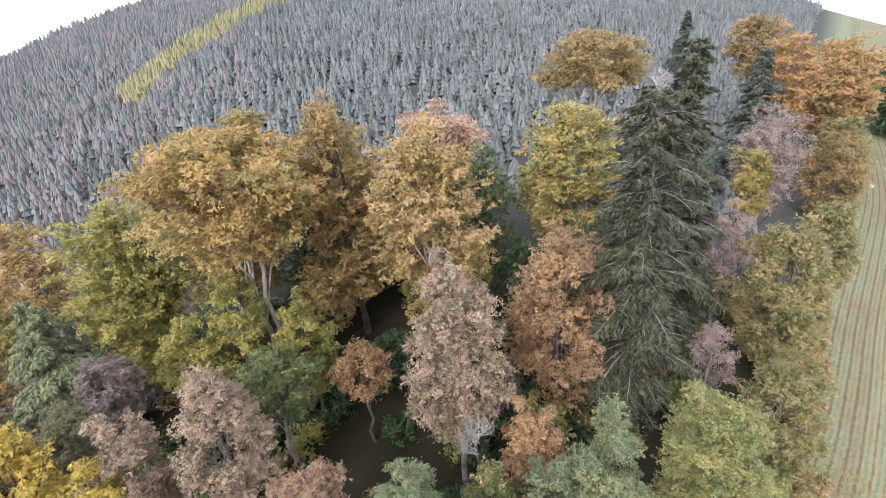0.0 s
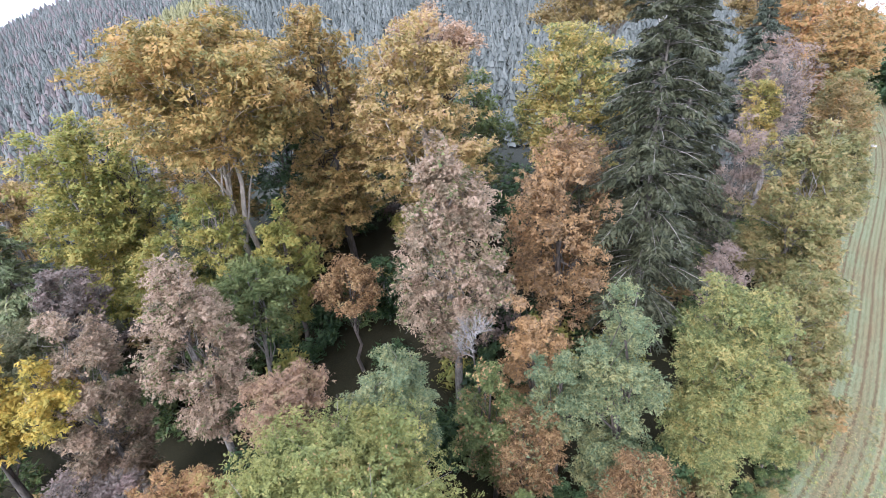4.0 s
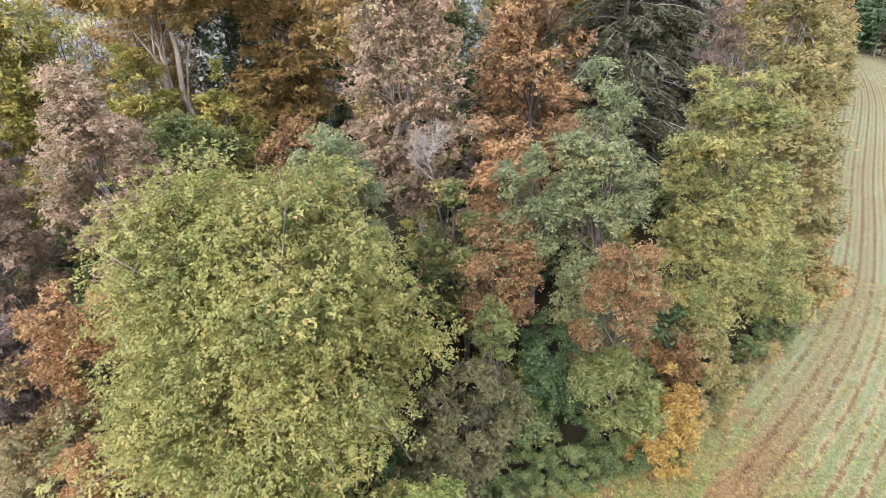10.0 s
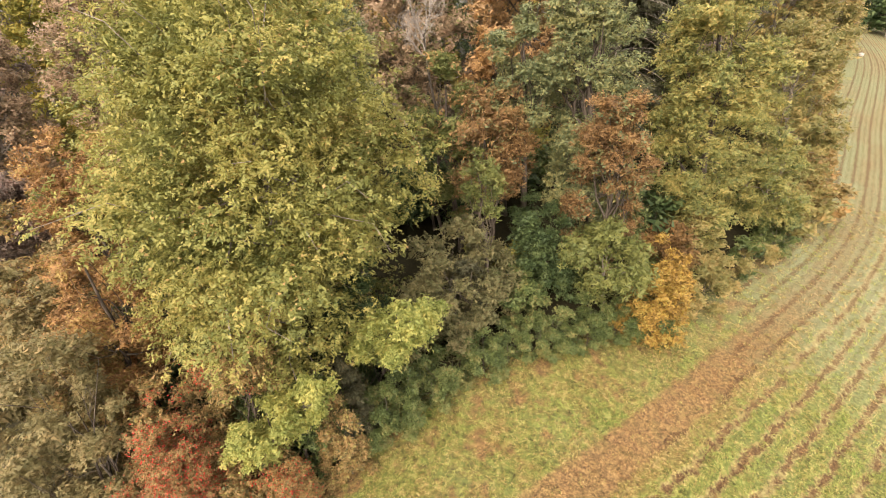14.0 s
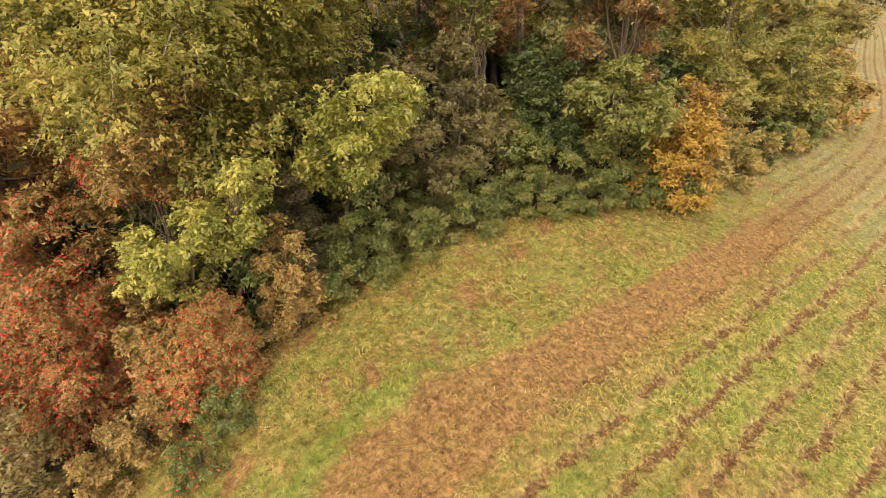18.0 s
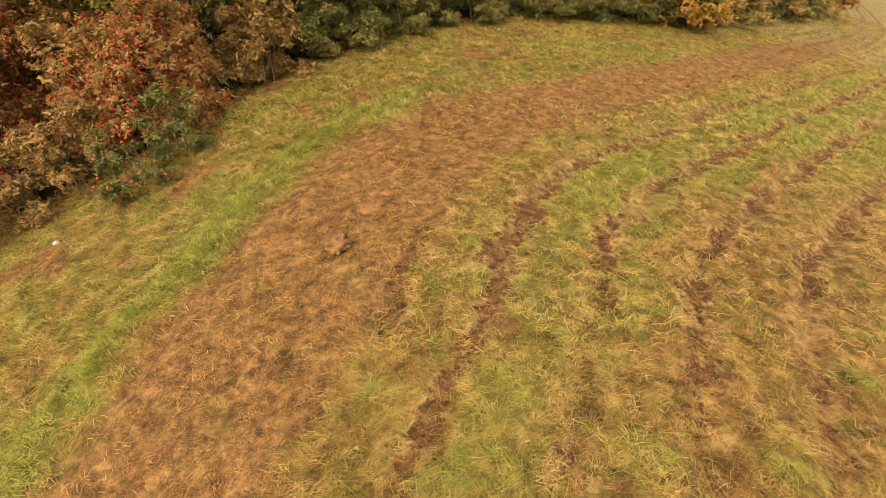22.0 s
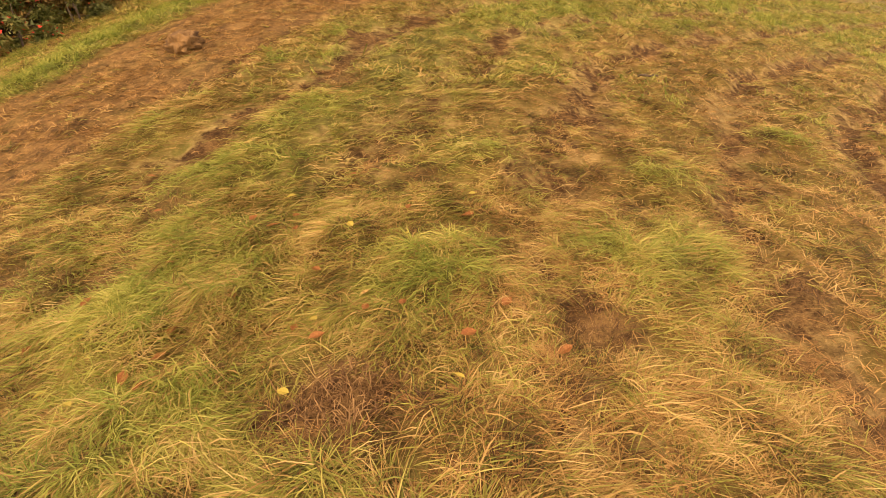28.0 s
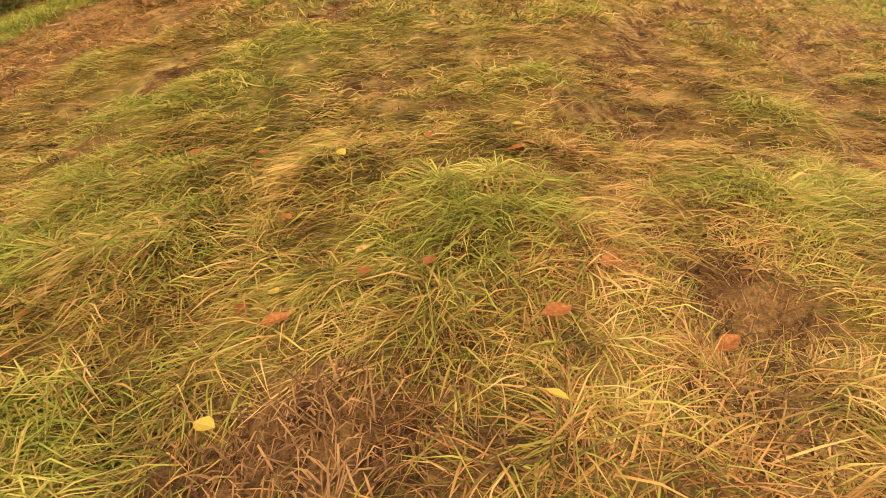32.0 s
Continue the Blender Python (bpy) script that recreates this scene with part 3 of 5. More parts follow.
# ---- ground sheet ----
def spaced(a, b, fine, grow_to, ratio=1.07):
    """Grid lines: even between a and b, then wider and wider out to the distance grow_to on both sides."""
    mid = list(np.arange(a, b, fine))
    out, d, v = [], fine, b
    while v < grow_to:
        out.append(v)
        d = min(d * ratio, 60)
        v += d
    back, d, v = [], fine, a - fine
    while v > -grow_to:
        back.append(v)
        d = min(d * ratio, 60)
        v -= d
    return np.array(back[::-1] + mid + out)


def ground_material():
    m, nd, lk, bs = nodes_of("field_and_wood_floor")
    tex = nd.new("ShaderNodeTexCoord")
    at = nd.new("ShaderNodeAttribute")
    at.attribute_name = "row"
    sep = nd.new("ShaderNodeSeparateXYZ")
    lk.new(at.outputs["Vector"], sep.inputs[0])
    u, furrow, wood = sep.outputs[0], sep.outputs[1], sep.outputs[2]
    n1 = noise_node(nd, lk, tex.outputs["Object"], 0.8, 6.0, 0.65)
    n2 = noise_node(nd, lk, tex.outputs["Object"], 9.0, 8.0, 0.7)
    n3 = noise_node(nd, lk, tex.outputs["Object"], 45.0, 4.0, 0.7)
    n4 = noise_node(nd, lk, tex.outputs["Object"], 170.0, 3.0, 0.7)
    n5 = noise_node(nd, lk, tex.outputs["Object"], 2.6, 4.0, 0.6)
    n6 = noise_node(nd, lk, tex.outputs["Object"], 5.0, 3.0, 0.6)
    clump = math_node(nd, lk, "MULTIPLY_ADD", n6, 2.0)
    nd[-1].inputs[2].default_value = -0.5
    fine = math_node(nd, lk, "ADD", math_node(nd, lk, "MULTIPLY", n2, 0.45), math_node(nd, lk, "ADD", math_node(nd, lk, "MULTIPLY", n3, 0.33), math_node(nd, lk, "MULTIPLY", n4, 0.22)))
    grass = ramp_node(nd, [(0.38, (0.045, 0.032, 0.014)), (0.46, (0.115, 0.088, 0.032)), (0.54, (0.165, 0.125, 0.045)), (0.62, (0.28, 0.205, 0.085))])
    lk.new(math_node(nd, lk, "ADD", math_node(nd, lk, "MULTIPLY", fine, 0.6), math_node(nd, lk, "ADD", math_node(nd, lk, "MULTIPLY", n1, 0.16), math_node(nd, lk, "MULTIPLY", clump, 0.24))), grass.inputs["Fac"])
    soil = ramp_node(nd, [(0.38, (0.030, 0.017, 0.012)), (0.46, (0.095, 0.055, 0.030)), (0.55, (0.25, 0.155, 0.068)), (0.66, (0.43, 0.30, 0.135))])
    lk.new(math_node(nd, lk, "ADD", math_node(nd, lk, "MULTIPLY", fine, 0.9), math_node(nd, lk, "MULTIPLY", clump, 0.1)), soil.inputs["Fac"])
    # wood floor: the shade under the trees is painted in as near-black
    shaded_floor = ramp_node(nd, [(0.35, (0.010, 0.011, 0.006)), (0.55, (0.032, 0.028, 0.014)), (0.72, (0.085, 0.05, 0.025))])
    lk.new(fine, shaded_floor.inputs["Fac"])

    def mix(f, a, b):
        k = nd.new("ShaderNodeMix")
        k.data_type = "RGBA"
        lk.new(f, k.inputs["Factor"])
        lk.new(a, k.inputs["A"])
        lk.new(b, k.inputs["B"])
        return k.outputs["Result"]
    ph = math_node(nd, lk, "FRACT", math_node(nd, lk, "MULTIPLY_ADD", u, 1 / SPACING))
    nd[-2].inputs[2].default_value = 0.5 - FIRST / SPACING + 40.0
    off = math_node(nd, lk, "ABSOLUTE", math_node(nd, lk, "SUBTRACT", ph, 0.5))
    rough_edge = math_node(nd, lk, "ADD", math_node(nd, lk, "MULTIPLY", math_node(nd, lk, "SUBTRACT", n2, 0.5), 0.6), math_node(nd, lk, "MULTIPLY", math_node(nd, lk, "SUBTRACT", n5, 0.45), 0.7))
    ragged = math_node(nd, lk, "ADD", off, rough_edge)
    pale = nd.new("ShaderNodeAttribute")
    pale.attribute_name = "hazy_hay"
    half = math_node(nd, lk, "ADD", math_node(nd, lk, "SUBTRACT", 0.5, off), rough_edge)
    mr2 = nd.new("ShaderNodeMapRange")
    mr2.inputs["From Min"].default_value, mr2.inputs["From Max"].default_value, mr2.inputs["To Min"].default_value, mr2.inputs["To Max"].default_value = 0.08, 0.16, 1.0, 0.0
    lk.new(half, mr2.inputs["Value"])
    between = math_node(nd, lk, "MULTIPLY", mr2.outputs[0], math_node(nd, lk, "MULTIPLY", pale.outputs["Fac"], 0.5))
    mr = nd.new("ShaderNodeMapRange")
    mr.inputs["From Min"].default_value, mr.inputs["From Max"].default_value, mr.inputs["To Min"].default_value, mr.inputs["To Max"].default_value = 0.09, 0.22, 1.0, 0.0
    lk.new(ragged, mr.inputs["Value"])
    rows_only = math_node(nd, lk, "MULTIPLY", math_node(nd, lk, "MAXIMUM", mr.outputs[0], between), math_node(nd, lk, "GREATER_THAN", math_node(nd, lk, "ADD", u, math_node(nd, lk, "MULTIPLY", pale.outputs["Fac"], 6.5)), 0.35))
    away = nd.new("ShaderNodeAttribute")
    away.attribute_name = "away"
    patchy = math_node(nd, lk, "MULTIPLY", math_node(nd, lk, "SUBTRACT", n1, 0.36), 9.0, True)
    rows_only = math_node(nd, lk, "MULTIPLY", rows_only, math_node(nd, lk, "MAXIMUM", patchy, away.outputs["Fac"]))
    # straw combed up along the furrows
    rim = nd.new("ShaderNodeMapRange")
    rim.inputs["From Min"].default_value, rim.inputs["From Max"].default_value, rim.inputs["To Min"].default_value, rim.inputs["To Max"].default_value = 0.20, 0.27, 0.45, 0.0
    lk.new(math_node(nd, lk, "ADD", ragged, math_node(nd, lk, "MULTIPLY", math_node(nd, lk, "SUBTRACT", 0.5, n6), 0.5)), rim.inputs["Value"])
    rim_on = math_node(nd, lk, "MULTIPLY", rim.outputs[0], math_node(nd, lk, "GREATER_THAN", u, 0.1))
    straw = ramp_node(nd, [(0.38, (0.13, 0.085, 0.036)), (0.47, (0.30, 0.22, 0.10)), (0.58, (0.48, 0.38, 0.20))])
    lk.new(fine, straw.inputs["Fac"])
    fz = math_node(nd, lk, "ADD", furrow, math_node(nd, lk, "MULTIPLY_ADD", n2, 1.6), True)
    nd[-2].inputs[2].default_value = -0.8
    fz = math_node(nd, lk, "MULTIPLY", fz, math_node(nd, lk, "GREATER_THAN", furrow, 0.02), True)
    # dark soil: paints the shade down in the furrows, also colours the bare patches
    shaded_soil = ramp_node(nd, [(0.38, (0.018, 0.010, 0.007)), (0.47, (0.065, 0.038, 0.02)), (0.56, (0.16, 0.098, 0.045)), (0.66, (0.30, 0.205, 0.095))])
    lk.new(fine, shaded_soil.inputs["Fac"])
    # far meadow: pale cut grass, with distance haze painted into the same colour
    hazy_hay = ramp_node(nd, [(0.38, (0.075, 0.062, 0.036)), (0.48, (0.15, 0.165, 0.085)), (0.60, (0.27, 0.275, 0.165))])
    lk.new(fine, hazy_hay.inputs["Fac"])
    fresh = nd.new("ShaderNodeAttribute")
    fresh.attribute_name = "fresh"
    green = ramp_node(nd, [(0.38, (0.034, 0.036, 0.012)), (0.46, (0.085, 0.10, 0.028)), (0.54, (0.14, 0.165, 0.045)), (0.62, (0.25, 0.25, 0.085))])
    lk.new(math_node(nd, lk, "ADD", math_node(nd, lk, "MULTIPLY", fine, 0.6), math_node(nd, lk, "ADD", math_node(nd, lk, "MULTIPLY", n1, 0.16), math_node(nd, lk, "MULTIPLY", clump, 0.24))), green.inputs["Fac"])
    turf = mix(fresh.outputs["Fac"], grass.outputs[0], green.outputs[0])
    col0 = mix(rim_on, mix(pale.outputs["Fac"], turf, hazy_hay.outputs[0]), straw.outputs[0])
    worn = nd.new("ShaderNodeAttribute")
    worn.attribute_name = "worn"
    rows_only = math_node(nd, lk, "MULTIPLY", rows_only, math_node(nd, lk, "SUBTRACT", 1.0, math_node(nd, lk, "MULTIPLY", pale.outputs["Fac"], 0.25)))
    rows_only = math_node(nd, lk, "MAXIMUM", rows_only, worn.outputs["Fac"])
    col = mix(rows_only, mix(fz, col0, soil.outputs[0]), shaded_soil.outputs[0])
    # far wood floor: paler and greyer, the hill's haze put into its colour
    pale_floor = ramp_node(nd, [(0.4, (0.04, 0.043, 0.034)), (0.6, (0.09, 0.088, 0.07))])
    lk.new(fine, pale_floor.inputs["Fac"])
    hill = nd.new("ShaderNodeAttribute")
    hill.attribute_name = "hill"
    col = mix(wood, col, mix(hill.outputs["Fac"], shaded_floor.outputs[0], pale_floor.outputs[0]))
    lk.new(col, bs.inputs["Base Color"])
    bs.inputs["Roughness"].default_value = 0.95
    bs.inputs["Specular IOR Level"].default_value = 0.1
    bp = nd.new("ShaderNodeBump")
    bp.inputs["Strength"].default_value, bp.inputs["Distance"].default_value = 0.8, 0.04
    lk.new(fine, bp.inputs["Height"])
    lk.new(bp.outputs[0], bs.inputs["Normal"])
    return m


def green_share(x, y, u, s):
    """How fresh the grass is: the first three swaths and the far field are green, the outer swaths by the landing place are dry, the verge is patchy."""
    r = np.hypot(x, y)
    band = np.exp(-((u + strip_width(s) + 0.6 + 0.1 * wave(x, y, 1.5)) / 0.32) ** 2) * (1 - step(49.5, 52, s))
    dry = step(2.6, 3.3, u + 0.4 * wave(x, y, 0.9, 3)) * (1 - step(8, 14, r))
    swath = step(0.2, 1.4, u) * (1 - 1.3 * dry)
    swath = swath * (0.72 + 0.28 * step(5, 9, r)) + 0.35 * wave(x, y, 1.6, 5) + 0.35 * wave(x, y, 4.6, 2) - 0.26 * (1 - step(2.5, 5, r))
    verge = 0.66 + 0.55 * wave(x, y, 1.3, 2) + 0.55 * wave(x, y, 4.1, 4) + 0.55 * wave(x, y, 9.5, 1)
    return np.clip(np.maximum(np.where(u < -strip_width(s), verge, swath), 1.1 * band), 0, 1)


def worn_share(x, y):
    """Small bare patches of dark soil by the landing place."""
    worn = np.zeros(np.shape(x))
    by = (np.abs(x) < 4) & (np.abs(y) < 7)
    worn[by] = np.clip(1.4 * bare_share(x[by] + 0.08 * wave(x[by], y[by], 12.0), y[by] + 0.08 * wave(x[by], y[by], 12.0, 4), 0.2) - 0.2, 0, 1)
    return worn


def soil_share(x, y, u, s, rows=True):
    """How bare and brown the field is: 1 in furrows and on the brown strip, 0 on green swaths."""
    wob = row_wobble(x, y)
    ph = (u + wob - FIRST) / SPACING
    f = np.abs(ph - np.round(ph)) * SPACING
    w, out = wave(x, y, 1.5, 12), step(2.5, 5.0, np.hypot(x, y))
    broken = np.maximum(out * step(-0.55, -0.2, w) + (1 - out) * step(0.15, 0.5, w), step(35, 70, np.hypot(x, y)))
    furrow = broken * (1 - step(0.10, 0.32, f + 0.12 * wave(x, y, 7.0, 2))) * step(0.3, 0.8, u) * (0.95 + 0.35 * wave(x, y, 2.1, 4))
    strip = step(-0.25, 0.25, u + strip_width(s) + 0.2 * wave(x, y, 1.7, 3) + 0.2 * wave(x, y, 6.0, 3)) * (1 - step(-0.3, 0.2, u + 0.22 * wave(x, y, 2.3, 6) + 0.2 * wave(x, y, 7.0, 6))) * (0.8 + 0.35 * wave(x, y, 2.9, 1)) * (1 - 0.55 * step(64, 80, s))
    edge = 1.5 * np.clip(wave(x, y, 1.4, 9) + 0.5 * wave(x, y, 5.0, 3) - 0.12, 0, 0.6) * step(-9, -7, u) * (1 - step(-2.6, -2.3, u))
    return np.clip(np.maximum(np.maximum(np.maximum(furrow * rows, strip), edge), worn_share(x, y)), 0, 1)


gx, gy = spaced(-8.0, 11.0, 0.11, 1600.0, 1.065), spaced(-1.0, 17.0, 0.11, 1600.0, 1.065)
GX, GY = np.meshgrid(gx, gy)
gU, gS = row_coords(GX.ravel(), GY.ravel())
gZ = ground(GX.ravel(), GY.ravel())
gv = np.stack([GX.ravel(), GY.ravel(), gZ], 1)
nx, ny = len(gx), len(gy)
gi = (np.arange(ny - 1)[:, None] * nx + np.arange(nx - 1)[None])
gq = np.stack([gi, gi + 1, gi + nx + 1, gi + nx], -1).reshape(-1)
gme = mesh_from("ground", gv, np.full(len(gq) // 4, 4), gq, ground_material(), True)
far_mask = np.hypot(gv[:, 0], gv[:, 1])
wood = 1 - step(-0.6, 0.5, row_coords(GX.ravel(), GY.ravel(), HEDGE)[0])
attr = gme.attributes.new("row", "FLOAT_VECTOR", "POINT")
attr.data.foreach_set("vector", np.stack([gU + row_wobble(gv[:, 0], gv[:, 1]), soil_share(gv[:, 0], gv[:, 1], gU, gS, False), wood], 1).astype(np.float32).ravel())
# grows with distance: painted haze together with pale hay, plus a little patchiness
hazy_hay_share = step(20, 40, np.hypot(gv[:, 0], gv[:, 1])) * 0.85 + 0.15 * np.clip(wave(gv[:, 0], gv[:, 1], 0.6, 4) + 0.3, 0, 1)
attr = gme.attributes.new("hazy_hay", "FLOAT", "POINT")
attr.data.foreach_set("value", hazy_hay_share.astype(np.float32))
attr = gme.attributes.new("hill", "FLOAT", "POINT")
attr.data.foreach_set("value", step(64, 90, far_mask).astype(np.float32))
attr = gme.attributes.new("away", "FLOAT", "POINT")
attr.data.foreach_set("value", step(35.0, 70.0, far_mask).astype(np.float32))
attr = gme.attributes.new("fresh", "FLOAT", "POINT")
attr.data.foreach_set("value", green_share(gv[:, 0], gv[:, 1], gU, gS).astype(np.float32))
attr = gme.attributes.new("worn", "FLOAT", "POINT")
attr.data.foreach_set("value", worn_share(gv[:, 0], gv[:, 1]).astype(np.float32))
tagged(new("ground", gme), "mown sloping meadow with furrows beside a leaf-strewn wood floor coloured dark for shade", "ground", kind="structure")

# ---- hillside plantation ----
def plantation(name, count, mat, label, chooser, hgt, seed, tries=4):
    r = np.random.default_rng(seed)
    az = np.radians(r.uniform(-58, 30, count * tries))
    rr = np.sqrt(r.uniform(86 ** 2, 500 ** 2, count * tries))
    x, y = rr * np.sin(az), rr * np.cos(az)
    # planted in rows
    ca, sa = math.cos(0.35), math.sin(0.35)
    a, b = x * ca + y * sa, -x * sa + y * ca
    a = np.round(a / 2.3) * 2.3 + r.normal(size=a.shape) * 0.45
    x, y = a * ca - b * sa, a * sa + b * ca
    u, s = row_coords(x, y)
    keep = chooser(x, y, u, np.hypot(x, y), np.degrees(np.arctan2(x, y)) + 4.0, r)
    x, y = x[keep][:count], y[keep][:count]
    z = base_height(x, y)
    n = len(x)
    h = hgt * r.uniform(0.7, 1.25, n)
    tiers, sides = 4, 6
    verts = []
    for q in range(tiers):
        z0, z1 = z + h * (0.08 + 0.21 * q), z + h * (0.46 + 0.18 * q)
        wid = h * (0.28 - 0.055 * q)
        turn = r.uniform(0, 6.28, n)
        tip = np.stack([x, y, z1], 1)
        for e in range(sides):
            a0, a1 = turn + e * 2 * np.pi / sides, turn + (e + 0.95) * 2 * np.pi / sides
            w0, w1 = wid * r.uniform(0.7, 1.25, n), wid * r.uniform(0.7, 1.25, n)
            drop0, drop1 = h * r.uniform(-0.05, 0.05, n), h * r.uniform(-0.05, 0.05, n)
            verts.append(np.stack([tip, np.stack([x + w0 * np.cos(a0), y + w0 * np.sin(a0), z0 + drop0], 1), np.stack([x + w1 * np.cos(a1), y + w1 * np.sin(a1), z0 + drop1], 1)], 1))
    v = np.concatenate(verts, 1).reshape(-1, 3)
    return tagged(new(name, leaves_mesh(name, v, LEAF[mat], 3)), label, "forest", kind="stuff")


def in_strip(x, y, az, r):
    d = np.hypot(x, y)
    return (np.abs(az - np.interp(d, [205, 235, 285, 330, 380, 420], [-31.0, -29.6, -24.0, -20.0, -15.8, -13.0])) < np.interp(d, [205, 230, 300, 420], [0.8, 2.0, 2.2, 1.8]) + 0.5 * wave(x, y, 0.12)) & (d > 205) & (d < 430)


# the spruces and brown larches carry the hill's haze in their leaf colour
plantation("spruce_plantation", 21000, "plantation", "dense spruce plantation in rows on the hillside, haze in its grey-green colour", lambda x, y, u, d, az, r: (u < -24) & (d > 86) & (y > 60 - 0.2 * (x + 10)) & ~in_strip(x, y, az, r) & (r.random(len(x)) > 0.25 * (az < -28)), 5.2, 11)
plantation("larch_plantation", 2600, "plantation_brown", "bare larches scattered through the hillside plantation, haze in their brownish colour", lambda x, y, u, d, az, r: (u < -24) & (d > 86) & (y > 60 - 0.2 * (x + 10)) & (az < -20) & ~in_strip(x, y, az, r), 5.6, 12)
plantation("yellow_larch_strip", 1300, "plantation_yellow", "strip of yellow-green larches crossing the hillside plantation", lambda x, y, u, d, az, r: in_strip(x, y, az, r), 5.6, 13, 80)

# ---- the wood: trees ----
broadleaf("ash_tree", -7.8, 18.4, 22.9, 3.2, 7.0, "ash", "tall ash with yellowing green leaves beside the meadow", 0.145, 101, cover=2.5, hang=0.55, lobes=230, slim=0.22, corners=4, core=2.4, extra=("ash_fade", 0.06, 0.8))
broadleaf("ash_tree", -4.4, 17.6, 10.0, 4.7, 2.0, "ash_lit", "low leaning ash of yellow-green leaves", 0.15, 151, hang=0.5, corners=4, slim=0.24, lean=(3.4, -4.6), bark=BARK_DARK)
broadleaf("ash_sapling", -8.1, 13.5, 7.2, 3.5, 2.0, "ash_lit", "slender young ash with yellow-green leaves in the hedge", 0.13, 152, hang=0.5, corners=4, slim=0.24, lean=(1.4, -1.6), bark=BARK_DARK)
broadleaf("ash_sapling", -7.1, 13.9, 8.4, 3.8, 1.03, "ash_lit", "slender young ash beside the brown shrub", 0.13, 153, hang=0.5, corners=4, slim=0.24, lean=(2.6, -1.8), bark=BARK_DARK)
broadleaf("ash_tree", 7.6, 28.0, 23.4, 4.1, 3.3, "ash_cool", "round blue-green ash tree behind the hedge", 0.17, 102, hang=0.2, bark=BARK_DARK)
broadleaf("ash_tree", 3.8, 27.5, 19.2, 11.6, 2.1, "ash_cool", "small blue-green ash beside the larger one", 0.17, 154, bark=BARK_DARK)
broadleaf("ash_tree", 15.5, 31.0, 22.3, -2.5, 4.2, "ash_yellow", "full yellow-green ash tree at the meadow edge", 0.17, 303, hang=0.2, cover=2.3, bark=BARK_DARK)
broadleaf("ash_tree", 21.7, 34.2, 10.1, -2.2, 3.0, "ash_yellow", "small yellow-green ash at the meadow edge", 0.18, 155, hang=0.2)
broadleaf("chestnut_tree", 1.6, 26.5, 15.5, 7.8, 2.8, "rust", "rusty brown chestnut tree half hidden in the wood", 0.17, 104, slim=0.2, extra=("ash_cool", 0.12, 1.0), bark=BARK_DARK)
broadleaf("chestnut_tree", 8.0, 26.4, 15.6, 1.3, 2.4, "rust", "slim chestnut tree with crisp rusty leaves", 0.16, 105, slim=0.2, lean=(0.3, -4.2), bark=BARK_DARK, extra=("ash_cool", 0.3, 1.0))
broadleaf("ivy_covered_tree", 1.2, 22.5, 13.1, 8.9, 1.0, "ivy", "dead trunk wrapped in bright green ivy", 0.15, 106, bark=BARK_DARK)
broadleaf("willow_bush", -0.5, 20.5, 10.7, 2.9, 2.4, "greybush", "grey-green willow bush between the ash trees", 0.15, 107, "shrub", stems=3, form="mound", bark=BARK_DARK)
broadleaf("hawthorn_bush", -4.1, 17.2, 6.5, 2.5, 2.01, "bramble", "dark drooping hawthorn in the shade", 0.16, 156, "shrub", stems=3, hang=0.6, form="mound", bark=BARK_DARK)
broadleaf("sycamore_tree", -20.5, 30.0, 25.1, 9.5, 3.9, "sycamore", "grey-brown fading sycamore tree behind the ash", 0.19, 108, form="cone", extra=("green", 0.14, 1.0))
broadleaf("sycamore_tree", -27.4, 28.0, 23.4, 3.8, 3.1, "sycamore", "narrow grey-brown fading sycamore tree", 0.18, 109, extra=("pinktop", 0.2, 1.0))
broadleaf("maple_tree", -13.2, 27.0, 19.4, 10.7, 3.2, "maple", "brownish red maple behind the large ash", 0.18, 110, bark=BARK_DARK)
broadleaf("cherry_tree", -18.1, 21.5, 16.5, 6.7, 2.9, "orange", "small orange-red cherry tree beside the ash", 0.16, 111, bark=BARK_DARK)
broadleaf("sycamore_tree", -3.1, 36.0, 30.3, 10.7, 4.5, "sycamore", "broad grey-brown sycamore tree in the middle of the wood", 0.25, 112, form="cone", extra=("green", 0.2, 1.0))
broadleaf("chestnut_tree", 6.0, 44.0, 29.8, 6.7, 5.1, "rustbrown", "tall reddish brown chestnut tree", 0.27, 113, slim=0.24, bark=BARK_DARK)
broadleaf("chestnut_tree", -12.3, 40.0, 19.2, 13.1, 3.1, "rust", "small rusty chestnut tree over the clearing", 0.28, 114, bark=BARK_DARK)
broadleaf("beech_tree", -23.4, 47.0, 40.6, 23.5, 9.4, "beech_gold", "huge golden beech with pale forked trunks", 0.36, 115, bark=BARK_BEECH, stems=2, flat=0.30, cover=2.6, lobes=150)
broadleaf("beech_tree", -15.8, 55.0, 40.1, 11.8, 5.2, "beech_olive", "olive-gold beech tree behind the huge one", 0.38, 116, bark=BARK_DARK, flat=0.32)
broadleaf("beech_tree", -6.0, 50.0, 38.2, 13.8, 6.4, "beech_pale", "pale golden beech tree in the wood", 0.37, 117, bark=BARK_BEECH, flat=0.32)
broadleaf("cherry_tree", -5.2, 56.0, 37.3, 28.0, 4.8, "pinktop", "pinkish golden cherry tree behind the beeches", 0.36, 118, cover=1.6, bark=BARK_DARK)
broadleaf("beech_tree", 9.9, 66.0, 35.4, 13.8, 7.4, "beech_yellow", "bright yellow beech tree in the wood", 0.4, 119, bark=BARK_BEECH, flat=0.36, extra=("green", 0.3, 1.0))
